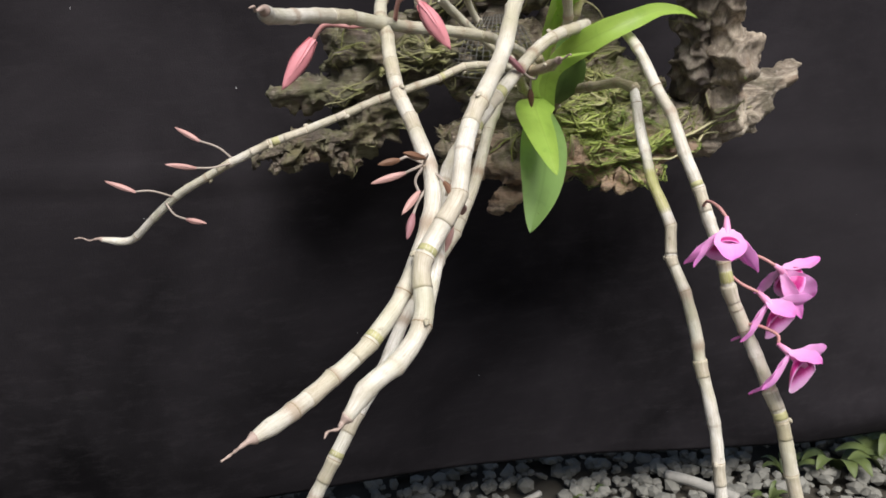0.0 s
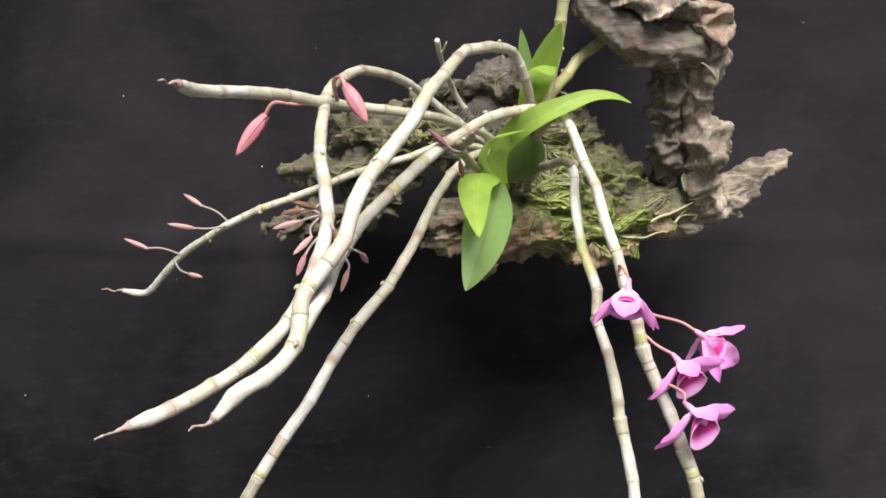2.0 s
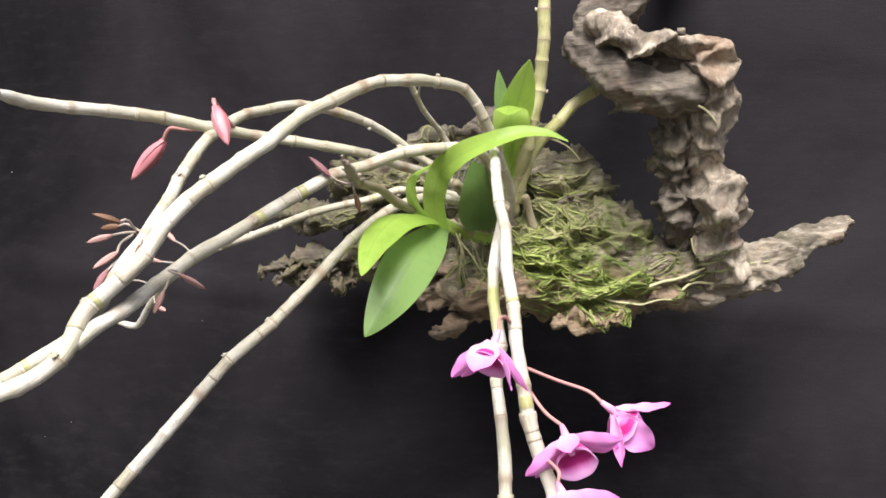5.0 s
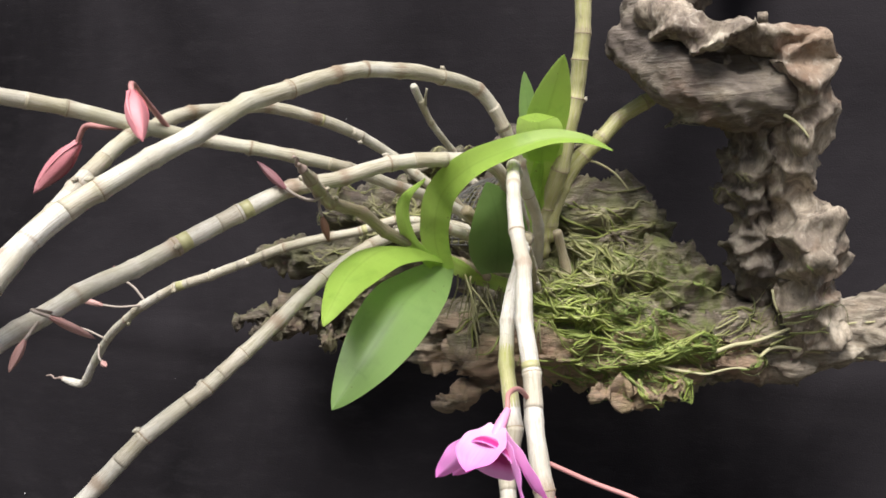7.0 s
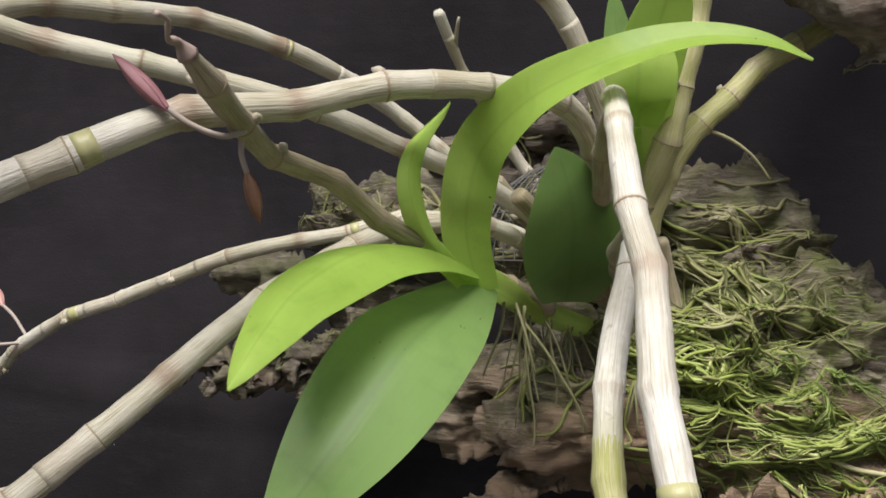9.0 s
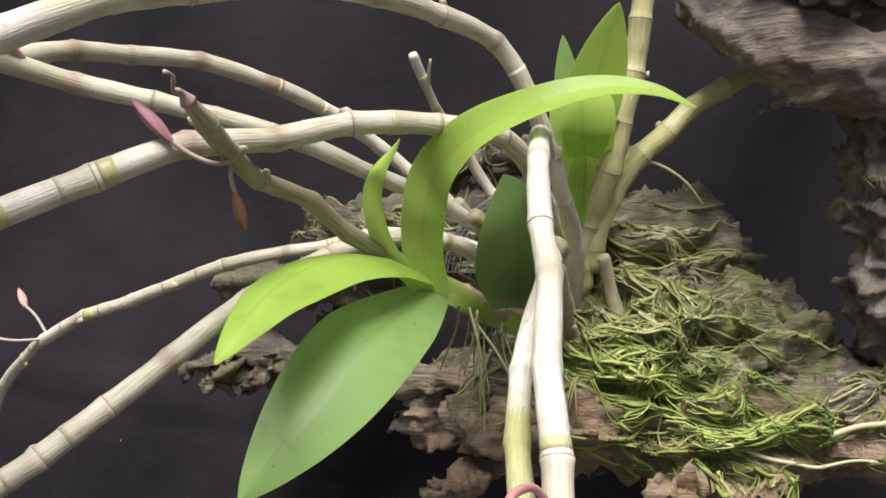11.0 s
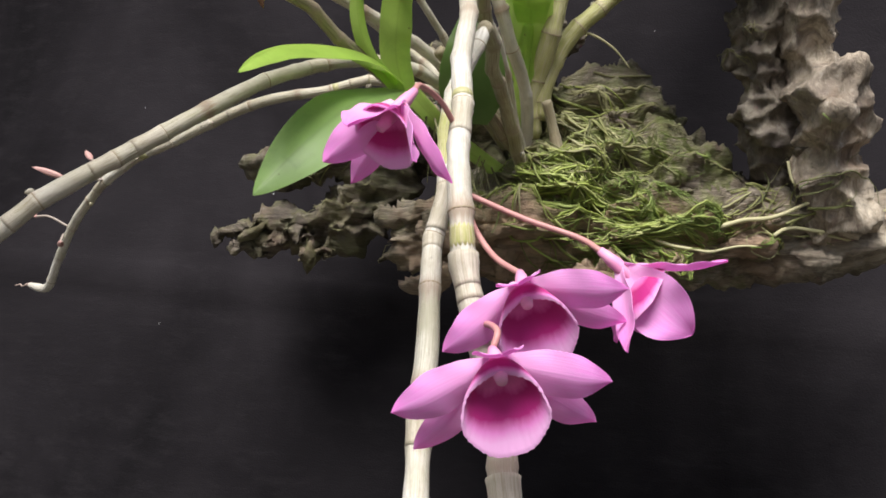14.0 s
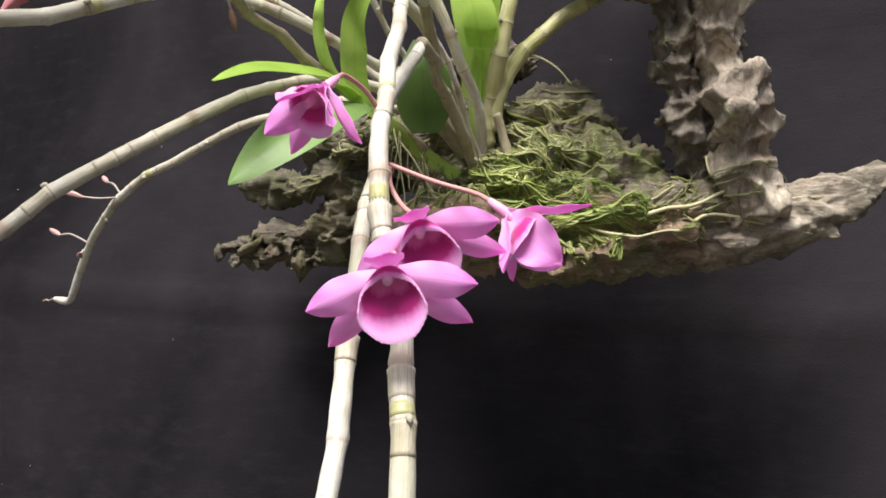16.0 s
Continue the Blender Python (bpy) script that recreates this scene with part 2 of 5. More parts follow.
BAND = make_plain("green_node_band", (0.34, 0.33, 0.14), (0.52, 0.49, 0.27), 0.45, 220)
RING = make_plain("node_ring_brown", (0.20, 0.145, 0.085), (0.40, 0.33, 0.22), 0.6, 300)
HUSK = make_cane("papery_husk", (0.44, 0.395, 0.295), (0.65, 0.60, 0.50), (0.36, 0.30, 0.20), 0.7)
TIP = make_plain("dry_tip", (0.30, 0.21, 0.17), (0.48, 0.38, 0.33), 0.6)
LEAF = make_leaf("orchid_leaf", (0.31, 0.50, 0.15), (0.46, 0.65, 0.25))
LEAF_YOUNG = make_leaf("young_orchid_leaf", (0.46, 0.67, 0.12), (0.60, 0.80, 0.20))
# darker copy of the leaf green; the leaf's shade is put into its colour
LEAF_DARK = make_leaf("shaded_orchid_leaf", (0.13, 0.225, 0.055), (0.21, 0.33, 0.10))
PETAL = make_petal("orchid_petal", (0.96, 0.31, 0.83), (0.99, 0.55, 0.94), (0.96, 0.25, 0.80))
SEPAL = make_petal("orchid_sepal", (0.95, 0.29, 0.79), (0.99, 0.50, 0.91), (0.95, 0.23, 0.76))
LIP = make_lip()
COLUMN = make_plain("orchid_column", (0.72, 0.22, 0.45), (0.85, 0.45, 0.62), 0.5)
BUD = make_plain("pink_bud", (0.48, 0.14, 0.17), (0.68, 0.30, 0.32), 0.5, 70)
BUD_DRY = make_plain("faded_bud", (0.42, 0.22, 0.20), (0.60, 0.37, 0.33), 0.6, 120)
BUD_PURPLE = make_plain("withered_purple_bud", (0.22, 0.085, 0.10), (0.38, 0.19, 0.20), 0.6, 120)
BUD_BROWN = make_plain("brown_dead_bud", (0.10, 0.05, 0.028), (0.26, 0.13, 0.075), 0.65)
PEDICEL = make_plain("pink_pedicel", (0.40, 0.17, 0.16), (0.58, 0.30, 0.28), 0.5, 200)
PEDICEL_DRY = make_plain("grey_pedicel", (0.30, 0.24, 0.20), (0.44, 0.38, 0.33), 0.6, 200)
ROOT_GREEN = make_plain("mossy_root", (0.12, 0.15, 0.03), (0.28, 0.31, 0.085), 0.65, 130, 0.4, "object")
ROOT_DRY = make_plain("dry_root", (0.11, 0.105, 0.045), (0.26, 0.245, 0.12), 0.7, 130, 0.4, "object")
ROOT_PALE = make_plain("pale_root", (0.34, 0.32, 0.16), (0.52, 0.48, 0.29), 0.6, 130)
def make_strands(name, *tones):
    """Fine strands, each of its own tone."""
    k = Mat(name, 0.65)
    v = k.coords()
    c = k.ramp(k.island(), *tones)
    c = k.mix(k.math("MULTIPLY", k.noise(v, 140, 4, 0.6), 0.5), c, tuple(x * 0.4 for x in tones[1][1]))
    k.bump(k.noise(v, 500, 3), 0.3, 0.0005)
    return k.done(c)


COMBED_GREEN = make_strands("combed_green_moss", (0.0, (0.10, 0.125, 0.022)), (0.35, (0.24, 0.30, 0.052)), (0.72, (0.40, 0.47, 0.11)), (1.0, (0.55, 0.56, 0.24)))
COMBED_OLIVE = make_strands("combed_olive_roots", (0.0, (0.06, 0.065, 0.02)), (0.35, (0.19, 0.20, 0.06)), (0.75, (0.34, 0.34, 0.13)), (1.0, (0.50, 0.47, 0.27)))
MOSS = make_plain("moss_strands", (0.07, 0.11, 0.022), (0.19, 0.245, 0.06), 0.7, 90, 0.3, "island")
NET = make_plain("grey_netting", (0.06, 0.058, 0.05), (0.13, 0.125, 0.11), 0.6)
GRAVEL = make_plain("grey_gravel", (0.065, 0.063, 0.052), (0.165, 0.160, 0.138), 0.75, 60, 0.4, "island")
SOIL = make_plain("damp_soil", (0.025, 0.022, 0.016), (0.07, 0.06, 0.045), 0.9, 40, 0.6)
WEED = make_plain("weed_leaf", (0.025, 0.042, 0.010), (0.07, 0.09, 0.026), 0.5, 60, 0.2, "island")
STICK = make_plain("grey_stick", (0.20, 0.19, 0.165), (0.36, 0.345, 0.31), 0.8, 90)
LINT = make_plain("white_lint", (0.6, 0.6, 0.6), (0.8, 0.8, 0.8), 0.9)


# ---------------------------------------------------------------- mesh helpers
def part(name, me, material, parent=None, label=""):
    """Links a mesh as one object under a thing or a part."""
    if isinstance(me, bmesh.types.BMesh):
        b, me = me, bpy.data.meshes.new(name)
        b.to_mesh(me)
        b.free()
    if material is not None and not me.materials:
        me.materials.append(material)
    ob = new(name, me)
    if parent is not None:
        ob.parent = parent
    return tagged(ob, label)


def mesh_of(name, verts, faces, uvs=None, smooth=True, crisp=0):
    """A mesh from computed vertices and faces; uvs is one pair a vertex."""
    me = bpy.data.meshes.new(name)
    me.from_pydata([tuple(v) for v in verts], [], faces)
    if uvs is not None:
        layer = me.uv_layers.new(name="UVMap")
        for loop in me.loops:
            layer.data[loop.index].uv = uvs[loop.vertex_index]
    if smooth:
        for p in me.polygons:
            p.use_smooth = True
    if crisp:
        me.set_sharp_from_angle(angle=radians(crisp))
    me.update()
    return me


def spline(points, step):
    """A Catmull-Rom curve through the points, at even steps of its length."""
    p = [Vector(q) for q in points]
    p = [p[0] * 2 - p[1]] + p + [p[-1] * 2 - p[-2]]
    fine = []
    for i in range(1, len(p) - 2):
        a, b, c, d = p[i - 1], p[i], p[i + 1], p[i + 2]
        for j in range(16):
            t = j / 16
            fine.append(0.5 * (2 * b + (c - a) * t + (2 * a - 5 * b + 4 * c - d) * t * t + (3 * b - a - 3 * c + d) * t ** 3))
    fine.append(p[-2])
    length = [0.0]
    for a, b in zip(fine, fine[1:]):
        length.append(length[-1] + (b - a).length)
    n = max(2, int(length[-1] / step) + 1)
    arr = np.array([tuple(v) for v in fine])
    s = np.linspace(0, length[-1], n)
    return [Vector(v) for v in np.stack([np.interp(s, length, arr[:, k]) for k in range(3)], -1)], length[-1]


def frames_along(path):
    """Tangents and a side vector carried along a path without twist."""
    tang = [(path[min(i + 1, len(path) - 1)] - path[max(i - 1, 0)]).normalized() for i in range(len(path))]
    side = tang[0].orthogonal().normalized()
    sides = []
    for t in tang:
        side = (side - t * side.dot(t)).normalized()
        sides.append(side)
    return tang, sides


def sweep(name, path, radii, sides=12, squash=1.0):
    """A closed tube along a path with one radius a point; uv runs round and along."""
    tang, side = frames_along(path)
    verts, faces, uvs, run = [], [], [], 0.0
    for i, (c, t, s, r) in enumerate(zip(path, tang, side, radii)):
        if i:
            run += (c - path[i - 1]).length
        w = t.cross(s)
        for j in range(sides):
            a = 2 * math.pi * j / sides
            verts.append(c + (s * math.cos(a) + w * math.sin(a) * squash) * r)
            uvs.append((abs(2 * j / sides - 1), run * 10))
    for i in range(len(path) - 1):
        for j in range(sides):
            k = (j + 1) % sides
            faces.append((i * sides + j, i * sides + k, (i + 1) * sides + k, (i + 1) * sides + j))
    for c, base in ((path[0], 0), (path[-1], (len(path) - 1) * sides)):
        verts.append(c)
        uvs.append((0.5, 0.0))
        m = len(verts) - 1
        for j in range(sides):
            k = (j + 1) % sides
            faces.append((base + k, base + j, m) if base == 0 else (base + j, base + k, m))
    return mesh_of(name, verts, faces, uvs)


# ---------------------------------------------------------------- ground and cloth
GROUND = 0.335


def gravel_stone(rng, size):
    b = bmesh.new()
    bmesh.ops.create_icosphere(b, subdivisions=1, radius=1.0)
    o = Vector((rng.uniform(0, 99), rng.uniform(0, 99), rng.uniform(0, 99)))
    k = (rng.uniform(0.8, 1.3), rng.uniform(0.65, 1.0), rng.uniform(0.45, 0.8))
    for v in b.verts:
        q = v.co * (1 + 0.35 * noise.noise(v.co * 1.3 + o))
        v.co = Vector((q.x * k[0], q.y * k[1], q.z * k[2])) * size
    out = [v.co.copy() for v in b.verts], [[v.index for v in f.verts] for f in b.faces]
    b.free()
    return out


def build_ground():
    n = 60
    verts, faces = [], []
    for i in range(n + 1):
        for j in range(n + 1):
            u, v = (i / n * 2 - 1), (j / n * 2 - 1)
            x, y = 0.5 + math.copysign(abs(u) ** 3 * 60, u) + u * 1.5, 1.2 + math.copysign(abs(v) ** 3 * 60, v) + v * 1.5
            verts.append((x, y, GROUND - 0.008 + 0.006 * noise.noise(Vector((x * 4, y * 4, 0)))))
    for i in range(n):
        for j in range(n):
            a = i * (n + 1) + j
            faces.append((a, a + n + 1, a + n + 2, a + 1))
    tagged(part("ground", mesh_of("ground", verts, faces), SOIL), "damp dark soil under grey gravel", "ground", kind="structure")
    rng = random.Random(4)
    shapes = [gravel_stone(rng, 1.0) for _ in range(24)]
    verts, faces = [], []
    for _ in range(12000):
        x, y = rng.uniform(-0.75, 1.25), rng.uniform(0.45, 1.75)
        if x > 0.85 and rng.random() < 0.6:
            continue
        vs, fs = shapes[rng.randrange(24)]
        s = rng.choice((0.005, 0.007, 0.008, 0.010, 0.012))
        m = pose(x, y, GROUND + s * 0.25 + rng.uniform(0, 0.008), rng.uniform(-25, 25), rng.uniform(-25, 25), rng.uniform(0, 360))
        k = len(verts)
        verts += [m @ (q * s) for q in vs]
        faces += [[i + k for i in f] for f in fs]
    tagged(part("gravel", mesh_of("gravel", verts, faces, smooth=False), GRAVEL), "loose grey gravel stones on dark soil", "gravel", kind="stuff")


def cloth_y(x):
    return 0.845 + 0.286 * x


def build_cloth():
    n, m = 150, 130
    x0, x1, top = -1.5, 1.9, 2.3
    verts, faces = [], []

    def spot(x, z, off):
        y = cloth_y(x)
        fold = 0.034 * noise.noise(Vector((x * 2.2, z * 1.4, 3))) + 0.014 * noise.noise(Vector((x * 1.6, z * 5.0, 13))) + 0.004 * noise.noise(Vector((x * 7, z * 3, 8)))
        crease = 0.004 * math.exp(-((z - 0.802 + 0.06 * x - 0.004 * math.sin(x * 9)) / 0.006) ** 2)
        crease += 0.003 * math.exp(-((x + 0.245 - 0.11 * (z - 0.72)) / 0.008) ** 2)
        sag = 0.012 * math.exp(-((z - 0.45 + 0.06 * x) / 0.03) ** 2) * max(0, math.sin((x - 0.25) * 5)) if x > 0.25 else 0
        d = fold - crease - sag + off
        return (x - 0.275 * d, y + 0.96 * d, z)

    for off in (0.0, 0.0015):
        for i in range(n + 1):
            x = x0 + (x1 - x0) * i / n
            low = 0.435 - 0.085 * x
            for j in range(m + 1):
                z = low + (top - low) * (j / m) ** 1.25
                verts.append(spot(x, z, off))
    w = m + 1
    half = (n + 1) * w
    for i in range(n):
        for j in range(m):
            a = i * w + j
            faces.append((a, a + w, a + w + 1, a + 1))
            faces.append((half + a, half + a + 1, half + a + w + 1, half + a + w))
        a = i * w
        faces.append((a, half + a, half + a + w, a + w))
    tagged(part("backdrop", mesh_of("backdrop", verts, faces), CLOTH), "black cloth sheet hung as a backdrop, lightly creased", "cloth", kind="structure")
    rng = random.Random(8)
    verts, faces = [], []
    for _ in range(30):
        x, z = rng.uniform(-0.6, 0.8), rng.uniform(0.45, 1.25)
        p = Vector(spot(x, z, -0.0012))
        r = rng.uniform(0.0003, 0.0008)
        d = Vector((rng.uniform(-1, 1), 0.3 * rng.uniform(-1, 1), rng.uniform(-1, 1))).normalized() * r * rng.uniform(1, 2.5)
        s = d.orthogonal().normalized() * r * 0.6
        k = len(verts)
        verts += [p - d, p + s, p + d, p - s, p + Vector((0.275, -0.96, 0)) * r * 0.8]
        faces += [(k, k + 1, k + 4), (k + 1, k + 2, k + 4), (k + 2, k + 3, k + 4), (k + 3, k, k + 4), (k, k + 3, k + 2, k + 1)]
    tagged(part("lint", mesh_of("lint", verts, faces, smooth=False), LINT), "tiny white lint specks on the black cloth", "lint", kind="stuff")


build_ground()
build_cloth()


# ---------------------------------------------------------------- driftwood
def chain(bm, *knots):
    """Overlapping ellipsoids from knot to knot: (x, y, z, rx, ry, rz)."""
    for a, b in zip(knots, knots[1:]):
        a, b = Vector(a), Vector(b)
        dist = (Vector(b[:3]) - Vector(a[:3])).length
        n = max(1, int(dist / 0.008))
        for i in range(n + 1):
            c = [p + (q - p) * i / n for p, q in zip(a, b)]
            m = Matrix.Translation(c[:3]) @ Matrix.Diagonal((*c[3:], 1))
            bmesh.ops.create_icosphere(bm, subdivisions=2, radius=1.0, matrix=m)


def flake(bm, base, tip, width, thick, up):
    """A torn plate of bark that tapers from base to tip."""
    a, b = Vector(base), Vector(tip)
    t = (b - a).normalized()
    u = (Vector(up) - t * Vector(up).dot(t)).normalized()
    s = t.cross(u)
    rings = []
    for i in range(5):
        f = i / 4
        w, h = width * (1 - f * 0.75), thick * (1 - f * 0.6)
        c = a + (b - a) * f
        rings.append([bm.verts.new(c + s * w * x + u * h * y) for x, y in ((-1, 0), (-0.5, 1), (0.5, 1), (1, 0), (0.5, -1), (-0.5, -1))])
    for r, q in zip(rings, rings[1:]):
        for j in range(6):
            k = (j + 1) % 6
            bm.faces.new((r[j], r[k], q[k], q[j]))
    bm.faces.new(rings[0][::-1])
    bm.faces.new(rings[-1])


def solid(bm, voxel):
    """The union of the closed shells in bm, remeshed evenly."""
    bmesh.ops.recalc_face_normals(bm, faces=bm.faces)
    me = bpy.data.meshes.new("rough")
    bm.to_mesh(me)
    bm.free()
    ob = new("rough", me)
    mod = ob.modifiers.new("remesh", "REMESH")
    mod.mode, mod.voxel_size = "VOXEL", voxel
    out = bpy.data.meshes.new_from_object(ob.evaluated_get(bpy.context.evaluated_depsgraph_get()))
    bpy.data.objects.remove(ob)
    bpy.data.meshes.remove(me)
    return out


def weather(me, grain, amp, fold, pits, seed, strata=0.0, material=None, scoops=0.0, cell=52):
    """Carves grain, folds and pits into a wooden mesh; grain is the direction the fibres run."""
    g = Vector(grain).normalized()
    s = g.orthogonal().normalized()
    w = g.cross(s)
    off = Vector((seed * 7.3, seed * 3.1, seed * 5.7))
    n = len(me.vertices)
    co, no = np.empty(n * 3), np.empty(n * 3)
    me.vertices.foreach_get("co", co)
    me.vertices.foreach_get("normal", no)
    co, no = co.reshape(-1, 3), no.reshape(-1, 3)
    moss, rust = np.zeros(n), np.zeros(n)
    for i in range(n):
        p = Vector(co[i])
        q = Vector((p.dot(g) * 0.22, p.dot(s), p.dot(w)))
        warp = noise.noise_vector(p * 24 + off) * 0.010
        f1 = noise.ridged_multi_fractal((q + warp) * 34 + off, 0.9, 2.1, 4, 1.0, 2.0)
        f2 = 1 - abs(noise.noise((q + warp) * 170 - off))
        f3 = noise.fractal(p * 75 + off, 0.8, 2.0, 4)
        near = noise.voronoi((p + warp * 0.6) * 42 - off)[0][0]
        pit = max(0.0, 0.42 - near)
        big = noise.noise(p * 24 + off * 3)
        d = amp * (0.0058 * (f1 - 1.25) * fold + 0.0024 * (f2 - 0.75) * fold + 0.0036 * f3 + 0.007 * big) - pits * 0.021 * pit
        if scoops:
            # hollows with sharp rims between them
            far = noise.voronoi((p + warp) * cell + off)[0]
            d += scoops * (0.0135 * min(far[0], 0.9) ** 1.6 - 0.0055 + 0.003 * math.exp(-7 * (far[1] - far[0])))
        if strata:
            # torn shelves that overhang one another
            saw = ((p.z + 0.011 * noise.noise(p * 19 + off) + 0.004 * noise.noise(p * 60) - 0.12 * (p.x - 0.1)) * 66) % 1.0
            d += strata * 0.0085 * (saw ** 1.5 - 0.45) * (0.5 + 0.9 * abs(noise.noise(p * 13 - off)))
        d = max(-0.021, min(0.013, d))
        co[i] += no[i] * d
        r = (p - Vector((0.145, 0.70, 0.855))).length
        moss[i] = max(0.0, min(1.0, 1.35 - r / 0.105)) if p.x < 0.197 else 0.06
        if p.x < 0.02:
            moss[i] = 0.3
        e = Vector(((p.x - 0.140) / 0.115, (p.y - 0.67) / 0.08, (p.z - 0.828) / 0.032)).length + 0.5 * noise.noise(p * 40)
        rust[i] = max(0.0, min(1.0, (1.25 - e) * 2))
        moss[i] *= 1 - 0.7 * rust[i]
    me.vertices.foreach_set("co", co.ravel())
    at = me.attributes.new("moss", "FLOAT", "POINT")
    at.data.foreach_set("value", moss)
    at = me.attributes.new("rust", "FLOAT", "POINT")
    at.data.foreach_set("value", rust)
    me.materials.clear()
    me.materials.append(material or WOOD)
    for p in me.polygons:
        p.use_smooth = True
    me.update()
    return me


wood = tagged(new("driftwood"), "weathered grey-brown driftwood with mossy bark folds, hung before black cloth", "driftwood")
VOX = 0.0019

bm = bmesh.new()
for e in ((0.110, 0.757, 0.905, 0.046, 0.043, 0.041), (0.100, 0.737, 0.868, 0.068, 0.055, 0.042), (0.152, 0.752, 0.868, 0.042, 0.043, 0.040),
          (0.140, 0.738, 0.836, 0.064, 0.045, 0.031), (0.082, 0.705, 0.838, 0.052, 0.050, 0.026), (0.030, 0.722, 0.840, 0.035, 0.040, 0.026),
          (0.185, 0.758, 0.842, 0.045, 0.045, 0.030), (0.060, 0.745, 0.900, 0.050, 0.048, 0.048)):
    chain(bm, e, e)
flake(bm, (0.075, 0.690, 0.822), (0.046, 0.652, 0.806), 0.020, 0.006, (0, 0, 1))
flake(bm, (0.030, 0.705, 0.832), (-0.006, 0.690, 0.822), 0.022, 0.007, (0, 0, 1))
flake(bm, (0.050, 0.690, 0.850), (0.002, 0.680, 0.846), 0.016, 0.006, (0, 0, 1))
flake(bm, (0.180, 0.715, 0.818), (0.130, 0.680, 0.812), 0.024, 0.004, (0, 0, 1))
part("bark_slab", weather(solid(bm, VOX), (0.93, 0.2, -0.25), 0.85, 1.5, 1.5, 1, 1.35, WOOD_MOSSY, 0.55, 44), WOOD_MOSSY, wood)

bm = bmesh.new()
chain(bm, (0.050, 0.745, 0.922, 0.030, 0.036, 0.030), (-0.030, 0.738, 0.917, 0.040, 0.038, 0.030), (-0.072, 0.735, 0.918, 0.022, 0.028, 0.024))
chain(bm, (0.000, 0.735, 0.953, 0.020, 0.022, 0.010), (0.080, 0.742, 0.968, 0.022, 0.022, 0.011))
chain(bm, (-0.050, 0.725, 0.898, 0.020, 0.020, 0.012), (-0.105, 0.706, 0.893, 0.016, 0.012, 0.007), (-0.131, 0.699, 0.891, 0.006, 0.006, 0.004))
chain(bm, (-0.030, 0.740, 0.895, 0.026, 0.024, 0.020), (-0.055, 0.735, 0.862, 0.026, 0.022, 0.022), (-0.085, 0.722, 0.838, 0.020, 0.018, 0.012))
chain(bm, (-0.075, 0.722, 0.852, 0.018, 0.016, 0.008), (-0.120, 0.702, 0.848, 0.016, 0.012, 0.007), (-0.152, 0.690, 0.840, 0.008, 0.007, 0.005))
flake(bm, (-0.085, 0.712, 0.842), (-0.128, 0.692, 0.856), 0.014, 0.004, (0, 0, 1))
flake(bm, (-0.100, 0.710, 0.838), (-0.140, 0.690, 0.832), 0.012, 0.004, (0, 0, 1))
flake(bm, (-0.070, 0.715, 0.838), (-0.084, 0.703, 0.822), 0.016, 0.005, (0, 1, 0.4))
part("broken_ledge", weather(solid(bm, VOX), (0.95, 0.25, -0.1), 0.8, 1.8, 1.3, 2, 1.2, WOOD_LEDGE, 0.8, 66), WOOD_LEDGE, wood)

bm = bmesh.new()
chain(bm, (0.205, 0.768, 0.846, 0.040, 0.038, 0.028), (0.250, 0.790, 0.845, 0.032, 0.028, 0.022), (0.290, 0.808, 0.856, 0.020, 0.018, 0.016), (0.334, 0.838, 0.884, 0.008, 0.008, 0.006))
chain(bm, (0.262, 0.795, 0.844, 0.018, 0.014, 0.010), (0.287, 0.789, 0.832, 0.004, 0.004, 0.003))
chain(bm, (0.200, 0.765, 0.830, 0.026, 0.028, 0.014), (0.228, 0.770, 0.828, 0.024, 0.026, 0.012))
part("side_spur", weather(solid(bm, VOX), (0.85, 0.4, 0.35), 0.7, 1.5, 0.3, 3, 0.45, WOOD_SPUR, 0.35, 46), WOOD_SPUR, wood)

bm = bmesh.new()
chain(bm, (0.222, 0.758, 0.876, 0.012, 0.014, 0.010), (0.217, 0.750, 0.890, 0.016, 0.020, 0.014), (0.216, 0.742, 0.915, 0.015, 0.020, 0.016), (0.216, 0.738, 0.945, 0.015, 0.020, 0.016), (0.219, 0.730, 0.975, 0.017, 0.022, 0.016), (0.230, 0.722, 1.000, 0.018, 0.022, 0.016))
chain(bm, (0.238, 0.760, 0.866, 0.014, 0.016, 0.012), (0.232, 0.750, 0.900, 0.016, 0.016, 0.014), (0.229, 0.747, 0.940, 0.015, 0.015, 0.014), (0.231, 0.738, 0.985, 0.015, 0.016, 0.014))
for e in ((0.206, 0.735, 0.952, 0.009, 0.012, 0.008), (0.207, 0.738, 0.925, 0.008, 0.012, 0.007), (0.205, 0.742, 0.898, 0.008, 0.010, 0.006)):
    chain(bm, e, e)
for base, tip in (((0.207, 0.736, 0.955), (0.196, 0.730, 0.958)), ((0.207, 0.738, 0.937), (0.197, 0.733, 0.934)), ((0.206, 0.742, 0.905), (0.196, 0.738, 0.902)), ((0.210, 0.735, 0.972), (0.199, 0.727, 0.977))):
    flake(bm, base, tip, 0.012, 0.005, (0, 0, 1))
part("spongy_core", weather(solid(bm, VOX), (0.1, 0.1, 1.0), 0.8, 0.6, 0.9, 5, 0.0, WOOD_DARK, 0.9, 74), WOOD_DARK, wood, "dark spongy upright wood")

